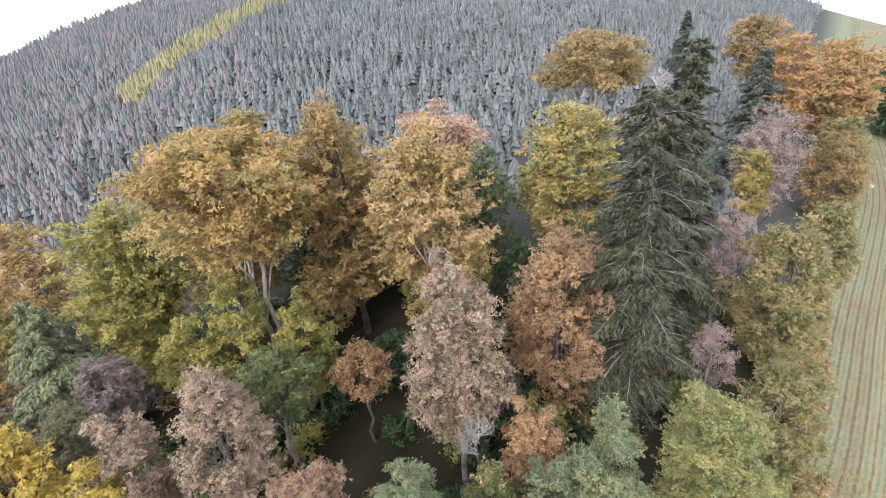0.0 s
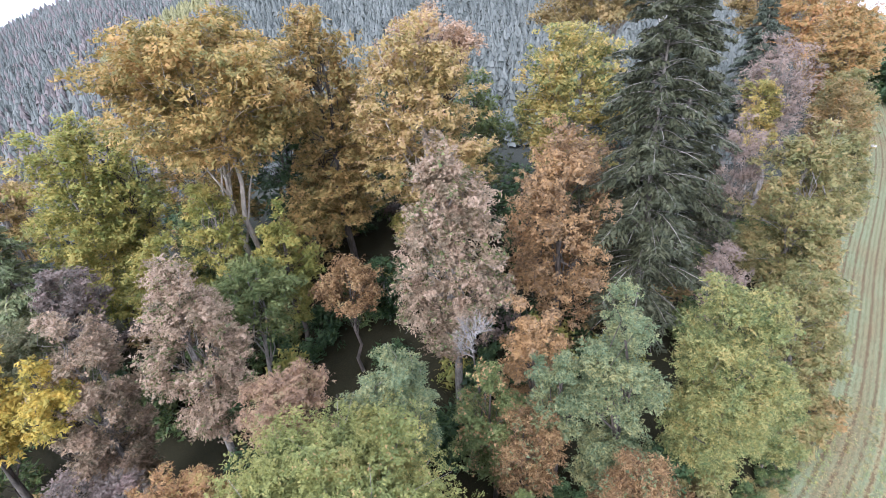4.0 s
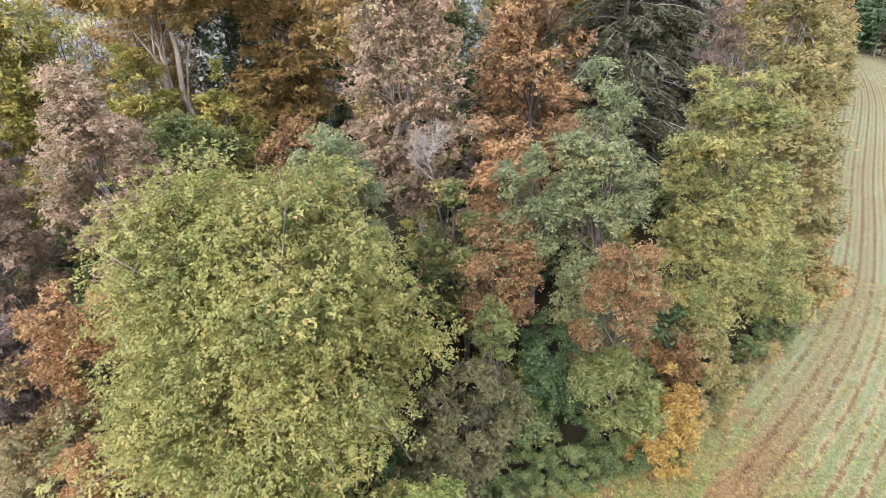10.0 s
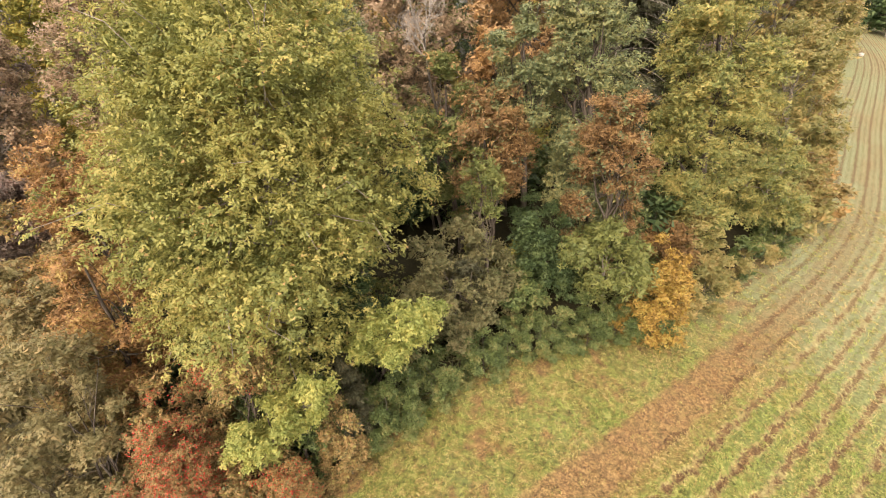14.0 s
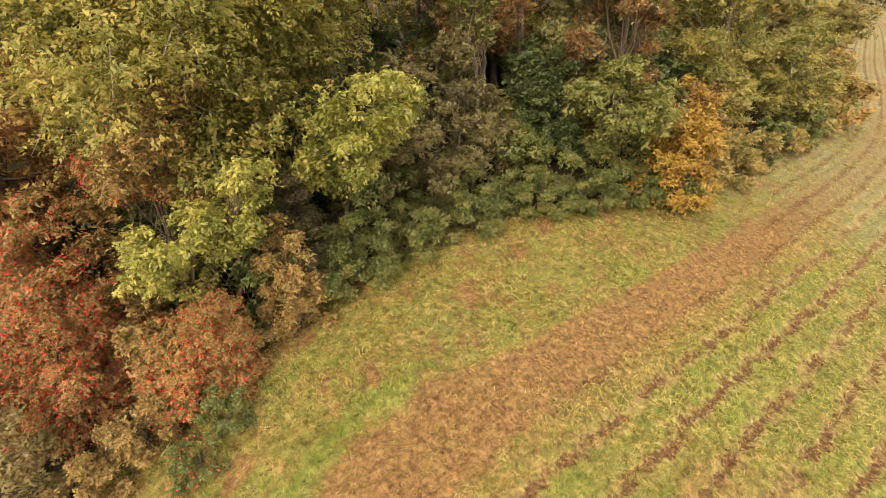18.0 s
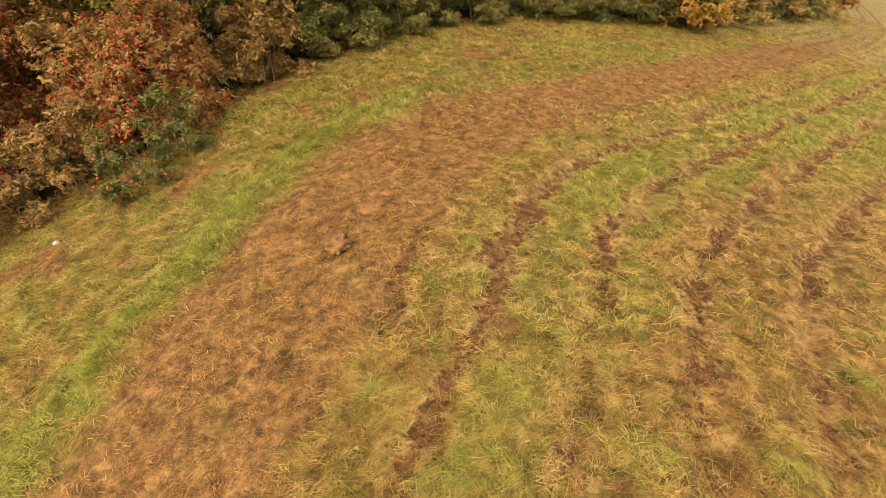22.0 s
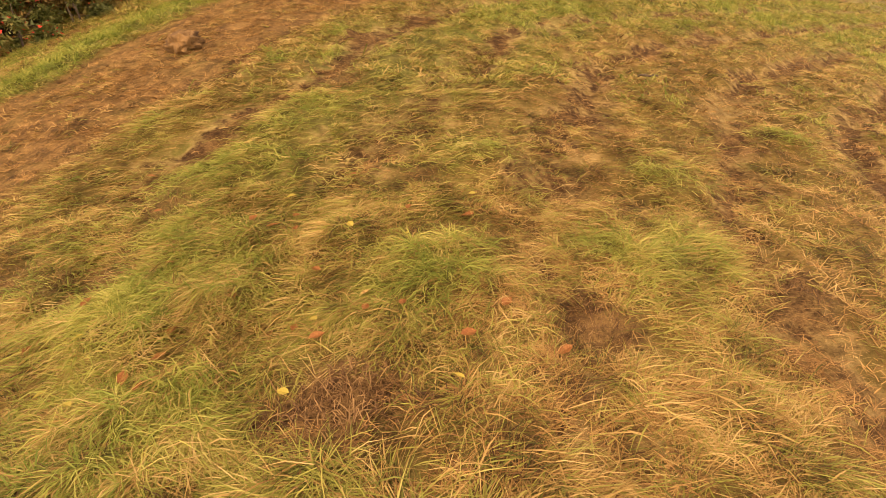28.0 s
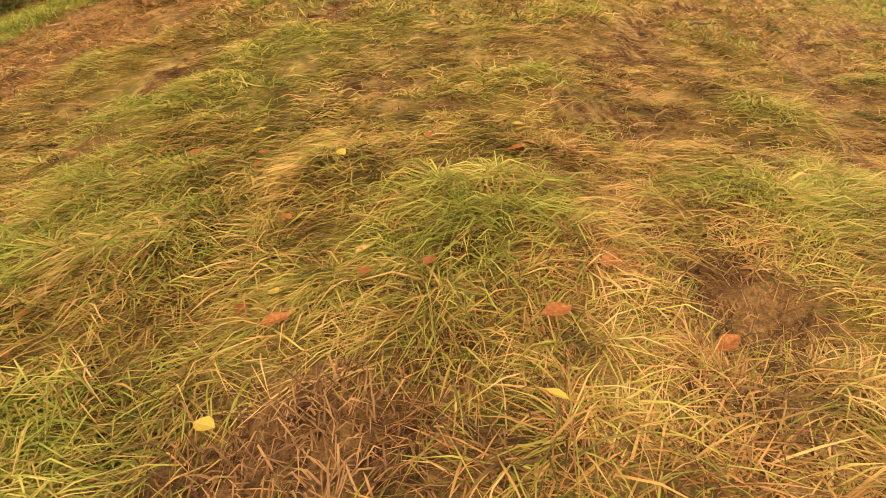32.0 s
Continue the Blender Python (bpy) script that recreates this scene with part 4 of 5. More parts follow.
broadleaf("beech_tree", 16.8, 90.0, 41.1, 26.3, 9.2, "beech_brown", "bronze domed beech tree far back in the wood", 0.46, 120, bark=BARK_BEECH, flat=0.32, form="dome")
conifer("fir_tree", 13.3, 44.0, 39.2, 6.6, "tall dark green fir with drooping boughs", 121, n=10, size=0.52, bare=0.3, gap=1.0, power=0.38)
conifer("fir_tree", 19.7, 55.0, 41.8, 6.6, "dark green fir behind the taller one", 122, size=0.58, power=0.6, n=10)
conifer("fir_tree", 34.0, 100.0, 41.0, 7.0, "dark fir rising over the far wood", 123, leaf="needle_blue", size=0.75, n=9, power=0.8)
conifer("fir_tree", 46.9, 98.0, 34.3, 7.0, "broad dark fir among orange beeches", 124, leaf="needle_blue", size=0.75, n=7)
broadleaf("beech_tree", 55.4, 120.0, 39.8, 23.5, 6.6, "beech_brown", "bronze and olive beech tree at the far field edge", 0.52, 125, flat=0.4)
broadleaf("beech_tree", 55.7, 108.0, 36.3, 18.7, 6.0, "beech_orange", "large orange beech tree over the field edge", 0.5, 126, flat=0.4)
broadleaf("beech_tree", 76.3, 125.0, 28.3, 9.5, 7.7, "beech_orange", "orange beech tree along the far field edge", 0.55, 157, flat=0.6)
broadleaf("alder_tree", 37.7, 74.0, 31.3, 14.8, 5.1, "pink", "greyish pink nearly leafless alder tree", 0.36, 127, cover=1.3, slim=0.12)
broadleaf("beech_tree", 35.3, 72.0, 27.1, 14.8, 2.8, "beech_yellow", "small yellow beech tree beside the firs", 0.38, 128)
broadleaf("oak_tree", 29.1, 50.0, 26.3, 6.3, 4.8, "olive", "olive-orange oak tree along the field edge", 0.32, 129)
broadleaf("alder_tree", 24.8, 54.0, 25.9, 14.3, 2.8, "pink", "pinkish grey leafless alder tree", 0.3, 130, cover=1.3, slim=0.12)
broadleaf("alder_tree", 21.4, 46.0, 17.2, 5.7, 2.4, "pink", "low pinkish grey leafless alder", 0.28, 131, cover=1.3, slim=0.12)
broadleaf("oak_tree", 26.2, 41.0, 17.3, -0.5, 4.0, "olive", "low olive oak spreading over the field edge", 0.28, 132)
broadleaf("oak_tree", 43.4, 66.8, 21.2, 3.8, 3.8, "olive", "olive hedge oak beside the field", 0.36, 133)
broadleaf("oak_tree", 41.7, 75.3, 10.7, -6.7, 5.26, "oliveorange", "orange-olive hedge oak beside the field", 0.34, 158)
broadleaf("oak_tree", 61.6, 96.2, 20.0, 1.0, 5.78, "oliveorange", "orange-olive oak at the field edge", 0.4, 159)
broadleaf("beech_tree", -41.4, 49.0, 31.9, 2.0, 5.9, "beech_green", "yellow-green beech tree at the end of the wood", 0.38, 134, flat=0.36)
broadleaf("beech_tree", -58.2, 56.0, 27.6, 9.9, 4.9, "beech_pale", "pale golden beech tree at the end of the wood", 0.42, 135, flat=0.36)
broadleaf("beech_tree", -30.6, 43.0, 21.6, 7.7, 3.7, "beech_green", "young yellow-green beech tree", 0.34, 136, flat=0.36)
broadleaf("beech_tree", -25.1, 44.0, 25.5, 14.9, 2.5, "beech_green", "young yellow beech under the huge one", 0.34, 137, flat=0.36)
broadleaf("hazel_tree", -19.4, 37.0, 21.0, 13.6, 4.1, "green", "fresh green hazel at the clearing", 0.28, 138)
conifer("larch_tree", -45.4, 42.0, 23.4, 7.0, "spreading olive larch tree", 139, leaf="larch", size=0.55, low=0.05)
broadleaf("sycamore_tree", -34.0, 36.0, 22.0, 12.8, 2.7, "sycamore_dark", "dark brownish sycamore tree", 0.3, 140)
broadleaf("willow_tree", -36.5, 33.0, 18.4, 10.4, 4.3, "greybush", "grey-green willow tree at the back", 0.28, 141)
broadleaf("maple_tree", -36.0, 27.0, 23.4, 9.1, 3.6, "yellow", "bright yellow maple tree", 0.28, 142, bark=BARK_DARK)
broadleaf("maple_tree", -28.8, 26.0, 20.5, 13.0, 2.0, "yellow", "small bright yellow maple tree", 0.26, 143, bark=BARK_DARK)
broadleaf("holly_tree", -10.7, 46.4, 16.8, 8.2, 3.18, "dark", "dark green holly in the shade", 0.3, 144)
broadleaf("oak_tree", 33.4, 62.3, 9.3, -4.1, 4.31, "olive", "olive hedge oak leaning over the field", 0.3, 145)
broadleaf("hazel_tree", 25.5, 42.2, 6.0, -1.3, 2.84, "olive", "olive hazel bush at the field edge", 0.24, 146, "shrub", stems=3)
bare_tree("dead_tree", -1.5, 30.0, 20.8, 16.4, 2.40, "bleached dead tree with bare white branches", 160, BARK_PALE, 3, thick=0.007)
broadleaf("hawthorn_tree", -0.4, 28.4, 17.6, 6.0, 2.6, "green", "green hawthorn tree in front of the dead tree", 0.2, 263, bark=BARK_DARK, extra=("rustbrown", 0.3, 1.0))
bare_tree("dead_tree", 25.4, 84.0, 37.4, 29.9, 3.00, "pale bare tree standing among the beeches", 161, BARK_DEAD, 3)
broadleaf("chestnut_tree", 2.8, 33.0, 20.1, 6.3, 2.5, "rustbrown", "low brown chestnut behind the dead tree", 0.27, 162, bark=BARK_DARK)
broadleaf("chestnut_tree", 12.1, 27.5, 6.5, 2.3, 2.01, "hazel_dark", "brown-orange hazel under the ash", 0.22, 163, bark=BARK_DARK)
broadleaf("ash_sapling", 7.6, 23.5, 8.6, 1.6, 2.9, "ivy", "low green ash boughs over the brambles", 0.2, 164, hang=0.4)
broadleaf("beech_tree", 80.6, 131.6, 33.0, 2.0, 9.47, "beech_orange", "orange beech tree over the far field edge", 0.55, 190, flat=0.6)
broadleaf("oak_tree", 89.5, 146.9, 24.0, 2.0, 7.84, "oliveorange", "orange-olive oak at the far field edge", 0.6, 191)
broadleaf("oak_tree", 71.4, 110.4, 20.0, 1.0, 6.12, "olive", "olive oak along the far field edge", 0.5, 192)
broadleaf("holly_tree", -3.9, 32.2, 9.1, 3.8, 3.18, "dark", "dark green holly below the sycamore", 0.3, 193)
broadleaf("holly_tree", -9.2, 28.9, 8.4, 4.3, 2.91, "dark", "dark green holly at the clearing", 0.3, 194)
broadleaf("holly_tree", 2.5, 34.8, 9.7, 2.7, 3.27, "dark", "dark green holly below the chestnut", 0.3, 195)
broadleaf("hawthorn_bush", 2.5, 22.7, 6.3, 1.9, 2.01, "bramble", "dark green hawthorn among the brambles", 0.17, 196, "shrub", stems=3, hang=0.4, form="mound", bark=BARK_DARK)
broadleaf("hawthorn_bush", -2.9, 19.4, 5.8, 2.3, 1.97, "bramble", "dark green hawthorn behind the brambles", 0.16, 197, "shrub", stems=3, form="mound", bark=BARK_DARK)
broadleaf("hawthorn_bush", 5.2, 24.9, 5.8, 1.7, 2.22, "dark", "dark hawthorn behind the brambles", 0.18, 198, "shrub", stems=3, form="mound", bark=BARK_DARK)
broadleaf("hawthorn_bush", 14.2, 29.6, 5.6, 0.8, 2.72, "olive", "olive hawthorn under the ash tree", 0.2, 199, "shrub", stems=3, form="mound", bark=BARK_DARK)
broadleaf("hawthorn_bush", -8.1, 12.4, 4.9, 2.1, 1.92, "redbrown", "brown hawthorn behind the berried hedge", 0.15, 200, "shrub", stems=3, form="mound", bark=BARK_DARK)
broadleaf("hawthorn_bush", -11.5, 13.7, 7.6, 2.7, 2.39, "redbrown", "brown-leaved hawthorn behind the hedge", 0.17, 201, "shrub", stems=3, form="mound", bark=BARK_DARK)
broadleaf("hawthorn_bush", -6.8, 14.5, 6.3, 2.2, 2.23, "bramble", "dark hawthorn below the ash", 0.17, 202, "shrub", stems=3, form="mound", bark=BARK_DARK)
broadleaf("beech_tree", -30.8, 54.7, 31.0, 12.2, 5.42, "beech_olive", "olive beech tree behind the huge beech", 0.4, 220, bark=BARK_DARK, cover=1.05)
broadleaf("holly_tree", -23.8, 58.8, 32.8, 10.7, 5.64, "dark", "dark tree in the shade behind the beeches", 0.4, 221, bark=BARK_DARK, cover=1.05)
broadleaf("beech_tree", -17.1, 61.8, 33.5, 9.3, 5.35, "beech_olive", "olive beech tree deep in the wood", 0.4, 222, bark=BARK_DARK, cover=1.05)
broadleaf("holly_tree", -10.0, 65.0, 32.7, 7.8, 5.52, "dark", "dark tree deep in the wood", 0.4, 223, bark=BARK_DARK, cover=1.05)
broadleaf("sycamore_tree", -1.4, 67.6, 30.4, 6.2, 5.72, "green", "green tree deep in the wood", 0.4, 224, bark=BARK_DARK, cover=1.05)
broadleaf("holly_tree", 4.3, 56.5, 21.5, 6.5, 4.79, "dark", "dark holly tree between the beeches", 0.4, 225, bark=BARK_DARK, cover=1.05)
broadleaf("yew_tree", 17.7, 71.0, 29.2, 3.3, 5.58, "needle_blue", "dark bluish tree behind the firs", 0.4, 226, bark=BARK_DARK, cover=1.05)
broadleaf("beech_tree", -38.5, 52.0, 30.8, 14.1, 5.40, "beech_green", "yellow-green beech behind the first row", 0.4, 227, bark=BARK_DARK, cover=1.05)
broadleaf("beech_tree", -19.3, 52.1, 22.3, 9.9, 4.29, "beech_olive", "olive young beech under the huge one", 0.4, 228, bark=BARK_DARK, cover=1.05)
broadleaf("sycamore_tree", -28.3, 47.9, 22.1, 11.4, 3.64, "green", "green young tree under the huge beech", 0.4, 229, bark=BARK_DARK, cover=1.05)

broadleaf("ash_tree", -6.0, 24.5, 22.0, 12.7, 2.9, "ash_cool", "upper green crown of a second ash behind the tall one", 0.15, 240, hang=0.3, slim=0.26)
broadleaf("spindle_bush", -12.0, 10.4, 5.6, 0.1, 0.9, "red", "red berried bush at the end of the hedge", 0.075, 241, "shrub", stems=4, hang=1.1, extra=("berry", 0.18, 0.65), cover=2.0, form="mound", bark=BARK_DARK, lobes=100)
broadleaf("spindle_bush", -6.8, 11.7, 4.9, 1.8, 1.16, "redbrown", "brown drooping bush hanging over the grass", 0.075, 242, "shrub", stems=4, hang=1.1, extra=("berry", 0.14, 0.6), cover=2.0, form="mound", bark=BARK_DARK, lobes=100)
broadleaf("cherry_tree", -14.6, 15.8, 13.3, 3.9, 2.49, "orange", "low orange cherry tree beside the ash", 0.15, 243, bark=BARK_DARK)
broadleaf("hawthorn_bush", -16.0, 14.8, 9.0, 2.9, 2.47, "redbrown", "brown fading hawthorn behind the willows", 0.16, 244, "shrub", stems=3, form="mound", bark=BARK_DARK)
broadleaf("willow_bush", -16.0, 11.6, 7.4, 2.5, 2.29, "greyolive", "low olive willow bush behind the hedge", 0.15, 245, "shrub", stems=3, form="mound", bark=BARK_DARK)
broadleaf("willow_bush", 1.1, 22.5, 8.6, 2.2, 2.25, "greybush", "grey-green willow behind the brambles", 0.15, 246, "shrub", stems=3, form="mound", bark=BARK_DARK)
broadleaf("holly_tree", 4.2, 25.4, 9.7, 2.1, 2.39, "dark", "dark green holly under the ash trees", 0.16, 247, "shrub", stems=3, form="mound", bark=BARK_DARK)
broadleaf("hawthorn_bush", 9.4, 28.2, 8.1, 1.5, 2.51, "bramble", "dark hawthorn behind the hazel bush", 0.17, 248, "shrub", stems=3, form="mound", bark=BARK_DARK)
broadleaf("willow_bush", -2.9, 19.3, 8.3, 2.4, 2.04, "greybush", "grey-green willow under the tall ash", 0.14, 249, "shrub", stems=3, form="mound", bark=BARK_DARK)
broadleaf("holly_tree", -5.2, 19.0, 9.5, 2.6, 2.27, "dark", "dark holly in the shade of the tall ash", 0.15, 250, "shrub", stems=3, form="mound", bark=BARK_DARK)
broadleaf("hawthorn_bush", -9.0, 16.0, 8.6, 2.7, 2.27, "bramble", "dark hawthorn under the tall ash", 0.16, 251, "shrub", stems=3, form="mound", bark=BARK_DARK)
broadleaf("hawthorn_bush", -5.4, 15.1, 7.0, 2.1, 1.43, "greydark", "dark drooping hawthorn in the hedge", 0.13, 252, "shrub", stems=3, hang=0.6, form="mound", bark=BARK_DARK)
broadleaf("hawthorn_bush", -0.3, 21.1, 9.2, 2.2, 1.75, "greydark", "dark drooping hawthorn behind the brambles", 0.14, 253, "shrub", stems=3, hang=0.6, form="mound", bark=BARK_DARK)
broadleaf("willow_bush", -18.3, 17.2, 12.6, 3.7, 2.91, "greyolive", "tall olive willow beside the cherry trees", 0.18, 254, "shrub", stems=3, form="mound", bark=BARK_DARK)
broadleaf("hawthorn_bush", -20.7, 18.6, 13.3, 4.1, 3.07, "redbrown", "tall brown hawthorn in front of the sycamores", 0.19, 255, "shrub", stems=3, form="mound", bark=BARK_DARK)
broadleaf("sycamore_tree", -24.9, 21.0, 16.1, 5.2, 3.45, "sycamore_dark", "low dark sycamore at the edge of the wood", 0.22, 256, bark=BARK_DARK)
broadleaf("beech_tree", -18.9, 43.7, 23.0, 9.6, 2.84, "beech_green", "young yellow-green beech beside the forked trunks", 0.32, 257, flat=0.36, bark=BARK_DARK)

broadleaf("beech_tree", -66.0, 54.0, 21.0, 5.0, 6.0, "beech_green", "yellow-green beech at the outer edge of the wood", 0.4, 264, bark=BARK_DARK, cover=1.2)
broadleaf("beech_tree", -60.0, 45.0, 17.0, 4.0, 5.0, "beech_olive", "low olive beech at the outer edge of the wood", 0.38, 265, bark=BARK_DARK, cover=1.2)
broadleaf("willow_tree", -55.0, 37.0, 15.0, 3.5, 4.6, "greyolive", "olive willow at the outer edge of the wood", 0.34, 266, bark=BARK_DARK, cover=1.2)
broadleaf("beech_tree", -76.0, 62.0, 20.0, 5.0, 7.0, "beech_olive", "spreading olive beech beyond the wood", 0.45, 267, bark=BARK_DARK, cover=1.2)
broadleaf("willow_tree", -47.0, 31.0, 13.5, 3.5, 4.2, "greyolive", "low olive willow behind the yellow maples", 0.32, 268, bark=BARK_DARK, cover=1.2)

# ---- the hedge along the meadow ----
broadleaf("hazel_bush", 10.0, 22.6, 6.0, 0.4, 2.2, "hazel", "orange-yellow hazel bush at the meadow edge", 0.17, 170, "shrub", stems=4, form="mound", bark=BARK_DARK)
broadleaf("hazel_bush", 10.7, 23.2, 8.2, 2.0, 1.5, "hazel", "slim orange hazel bush at the meadow edge", 0.17, 171, "shrub", stems=3, form="mound", bark=BARK_DARK)
broadleaf("spindle_bush", -10.8, 11.2, 5.4, -0.4, 1.5, "red", "red-leaved berried bush in the hedge", 0.072, 172, "shrub", stems=5, hang=1.0, extra=("berry", 0.18, 0.65), cover=2.0, form="mound", bark=BARK_DARK, lobes=110)
broadleaf("spindle_bush", -7.4, 11.4, 4.4, -1.2, 1.5, "redbrown", "brown-red berried bush hanging over the grass", 0.072, 173, "shrub", stems=5, hang=1.1, extra=("berry", 0.18, 0.65), cover=2.0, form="mound", bark=BARK_DARK, lobes=110)
broadleaf("spindle_bush", -11.1, 12.4, 7.8, 2.7, 1.9, "red", "tall red berried bush in the hedge", 0.085, 174, "shrub", stems=5, hang=0.9, extra=("berry", 0.18, 0.65), cover=2.0, form="mound", bark=BARK_DARK, lobes=110)
broadleaf("spindle_bush", -9.0, 14.5, 8.5, 6.0, 1.7, "red", "red bush showing between the ash boughs", 0.085, 175, "shrub", stems=3, hang=0.9, extra=("berry", 0.2, 0.6), bark=BARK_DARK, lobes=46)
broadleaf("hawthorn_bush", -5.1, 13.4, 6.4, 1.6, 1.1, "redbrown", "brown fading hawthorn in the hedge", 0.12, 176, "shrub", stems=4, hang=0.3, form="mound", bark=BARK_DARK)
broadleaf("hawthorn_bush", -9.1, 14.9, 10.4, 5.4, 2.11, "redbrown", "brown hawthorn stems under the ash", 0.14, 177, "shrub", stems=3, bark=BARK_DARK, lean=(1.6, -1.6))
broadleaf("willow_bush", -14.6, 12.3, 12.4, 2.7, 2.19, "greyolive", "tall olive willow bush at the end of the hedge", 0.15, 178, "shrub", stems=4, hang=0.3, form="mound", bark=BARK_DARK)
broadleaf("willow_bush", -17.7, 13.7, 10.3, 3.2, 2.73, "greyolive", "olive willow bush behind the hedge", 0.17, 179, "shrub", stems=4, form="mound", bark=BARK_DARK)
broadleaf("willow_bush", -11.4, 8.4, 3.9, 1.6, 1.55, "greyolive", "olive willow bush beside the berried hedge", 0.12, 180, "shrub", stems=4, form="mound", bark=BARK_DARK)
broadleaf("bramble_bush", -6.6, 8.9, 2.5, 1.5, 0.74, "bramble", "low dark bramble under the berried bush", 0.075, 258, "shrub", stems=2, hang=0.9, extra=("berry", 0.05, 0.6), cover=1.8, form="mound", bark=BARK_DARK, lobes=18)
broadleaf("bramble_bush", -6.2, 10.0, 2.8, 1.7, 0.74, "bramble", "low dark bramble in the hedge bottom", 0.075, 259, "shrub", stems=2, hang=0.4, cover=1.8, form="mound", bark=BARK_DARK, lobes=18)
seg = np.linalg.norm(np.diff(HEDGE, axis=0), axis=1)
run = np.concatenate([[0], np.cumsum(seg)])
hr = np.random.default_rng(5)
at_s, nb = 37.0, 0
while at_s < run[-1] - 560:
    hx, hy = np.interp(at_s, run, HEDGE[:, 0]), np.interp(at_s, run, HEDGE[:, 1])
    far = math.hypot(hx, hy)
    if far > 45:
        hx, hy = hx + 0.4, hy - 0.3
    if far < 24:
        kind, lab, big = ("bramble", "dark green bramble thicket at the foot of the hedge", hr.uniform(1.0, 1.5)) if hx > -5.4 else (str(hr.choice(["redbrown", "red"])), "brown-red bramble bush at the foot of the hedge", hr.uniform(0.7, 1.0))
        tall, sz, gapx = big * hr.uniform(1.4, 2.2), 0.085, 0.95
    elif far < 45:
        kind, lab, big = hr.choice(["olive", "bramble", "olive"]), "olive hedge bush at the foot of the ash trees", hr.uniform(1.2, 1.8)
        tall, sz, gapx = big * hr.uniform(1.2, 2.0), 0.18, 1.9
    else:
        kind, lab, big = hr.choice(["olive", "oliveorange", "beech_brown"]), "olive and orange bush along the field edge", hr.uniform(1.5, 2.5)
        tall, sz, gapx = big * hr.uniform(1.5, 2.6), 0.4, 3.0
    hz = gz(hx, hy)
    broadleaf("bramble_bush" if far < 24 else "hedge_bush", hx + hr.normal() * 0.2, hy + hr.normal() * 0.2, hz + tall, hz + 0.05, big, str(kind), lab, sz, 300 + nb, "shrub", stems=1, form="mound", bark=BARK_DARK, cover=1.5, group="hedge along the meadow", lobes=14)
    nb += 1
    at_s += gapx * hr.uniform(0.85, 1.15)

# ---- undergrowth inside the wood ----
ur = np.random.default_rng(9)
placed = 0
while placed < 190:
    ux, uy = ur.uniform(-72, 44), ur.uniform(13, 74)
    uu, us = row_coords(np.array([ux]), np.array([uy]))
    clear = -16 < ux < -5 and 33 < uy < 45
    if row_coords(np.array([ux]), np.array([uy]), HEDGE)[0][0] > -2.5 or (clear and ur.random() < 0.8):
        continue
    uz, ub = gz(ux, uy), ur.uniform(1.4, 3.0)
    kind = str(ur.choice(["dark", "bramble", "green", "olive", "redbrown", "beech_green", "sycamore_dark"], p=[0.28, 0.22, 0.12, 0.1, 0.1, 0.1, 0.08]))
    words = {"dark": "dark evergreen bush under the trees", "bramble": "dark bramble thicket under the trees", "green": "green bush under the trees", "olive": "olive bush under the trees",
             "redbrown": "brown fading bush under the trees", "beech_green": "yellow-green young beech under the trees", "sycamore_dark": "grey-brown young sycamore under the trees"}
    broadleaf("undergrowth_bush", ux, uy, uz + ub * ur.uniform(1.2, 2.6), uz + 0.1, ub, kind, words[kind], 0.46, 500 + placed, "shrub", stems=1, form="mound", bark=BARK_DARK, cover=0.85, group="undergrowth in the wood", lobes=16)
    placed += 1

# ---- far wood beyond the field ----
fr = np.random.default_rng(21)
for i in range(22):
    fa = radians(fr.uniform(31, 47))
    fd = fr.uniform(185, 235)
    fx, fy = fd * math.sin(fa), fd * math.cos(fa)
    fz = gz(fx, fy)
    broadleaf("distant_tree", fx, fy, fz + fr.uniform(11, 19), fz + 1, fr.uniform(5, 8), str(fr.choice(["sycamore_dark", "dark", "beech_brown"], p=[0.45, 0.4, 0.15])), "dark tree in the wood beyond the field", 1.3, 700 + i, group="wood beyond the field", cover=1.6, lobes=18)


# ---- the meadow: grass ----
def blades(name, x, y, ang, mat, label, length, width, seed, rise=0.2):
    """Grass blades that lie over, each a bent strip tapering to a point."""
    r = np.random.default_rng(seed)
    n = len(x)
    z = ground(x, y) + 0.003
    d = np.stack([np.cos(ang), np.sin(ang), np.zeros(n)], 1)
    side = np.stack([-d[:, 1], d[:, 0], np.zeros(n)], 1)
    L = length * r.uniform(0.45, 1.6, n)
    up = L * rise * r.uniform(0.2, 2.0, n)
    w = width * r.uniform(0.6, 1.4, n)
    p0 = np.stack([x, y, z], 1)
    curl = side * (L * 0.14 * r.normal(size=n))[:, None]
    up3 = np.array([0, 0, 1.0])
    p1 = p0 + d * (L * 0.42)[:, None] + up3 * up[:, None] + curl * 0.3
    p2 = p0 + d * (L * 0.95)[:, None] + up3 * (up * r.uniform(-0.1, 0.8, n))[:, None] + curl
    tw = unit(side + up3 * r.normal(size=(n, 1)) * 0.5)
    v = np.stack([p0 - tw * w[:, None] * 0.5, p0 + tw * w[:, None] * 0.5, p1 - tw * w[:, None] * 0.45, p1 + tw * w[:, None] * 0.45, p2], 1).reshape(-1, 3)
    b = np.arange(n)[:, None] * 5
    loops = np.concatenate([b + np.array([[0, 1, 3, 2]]), b + np.array([[2, 3, 4]])], 1).ravel()
    me = mesh_from(name, v, np.tile([4, 3], n), loops, LEAF[mat])
    return tagged(new(name, me), label, "grass", kind="stuff")


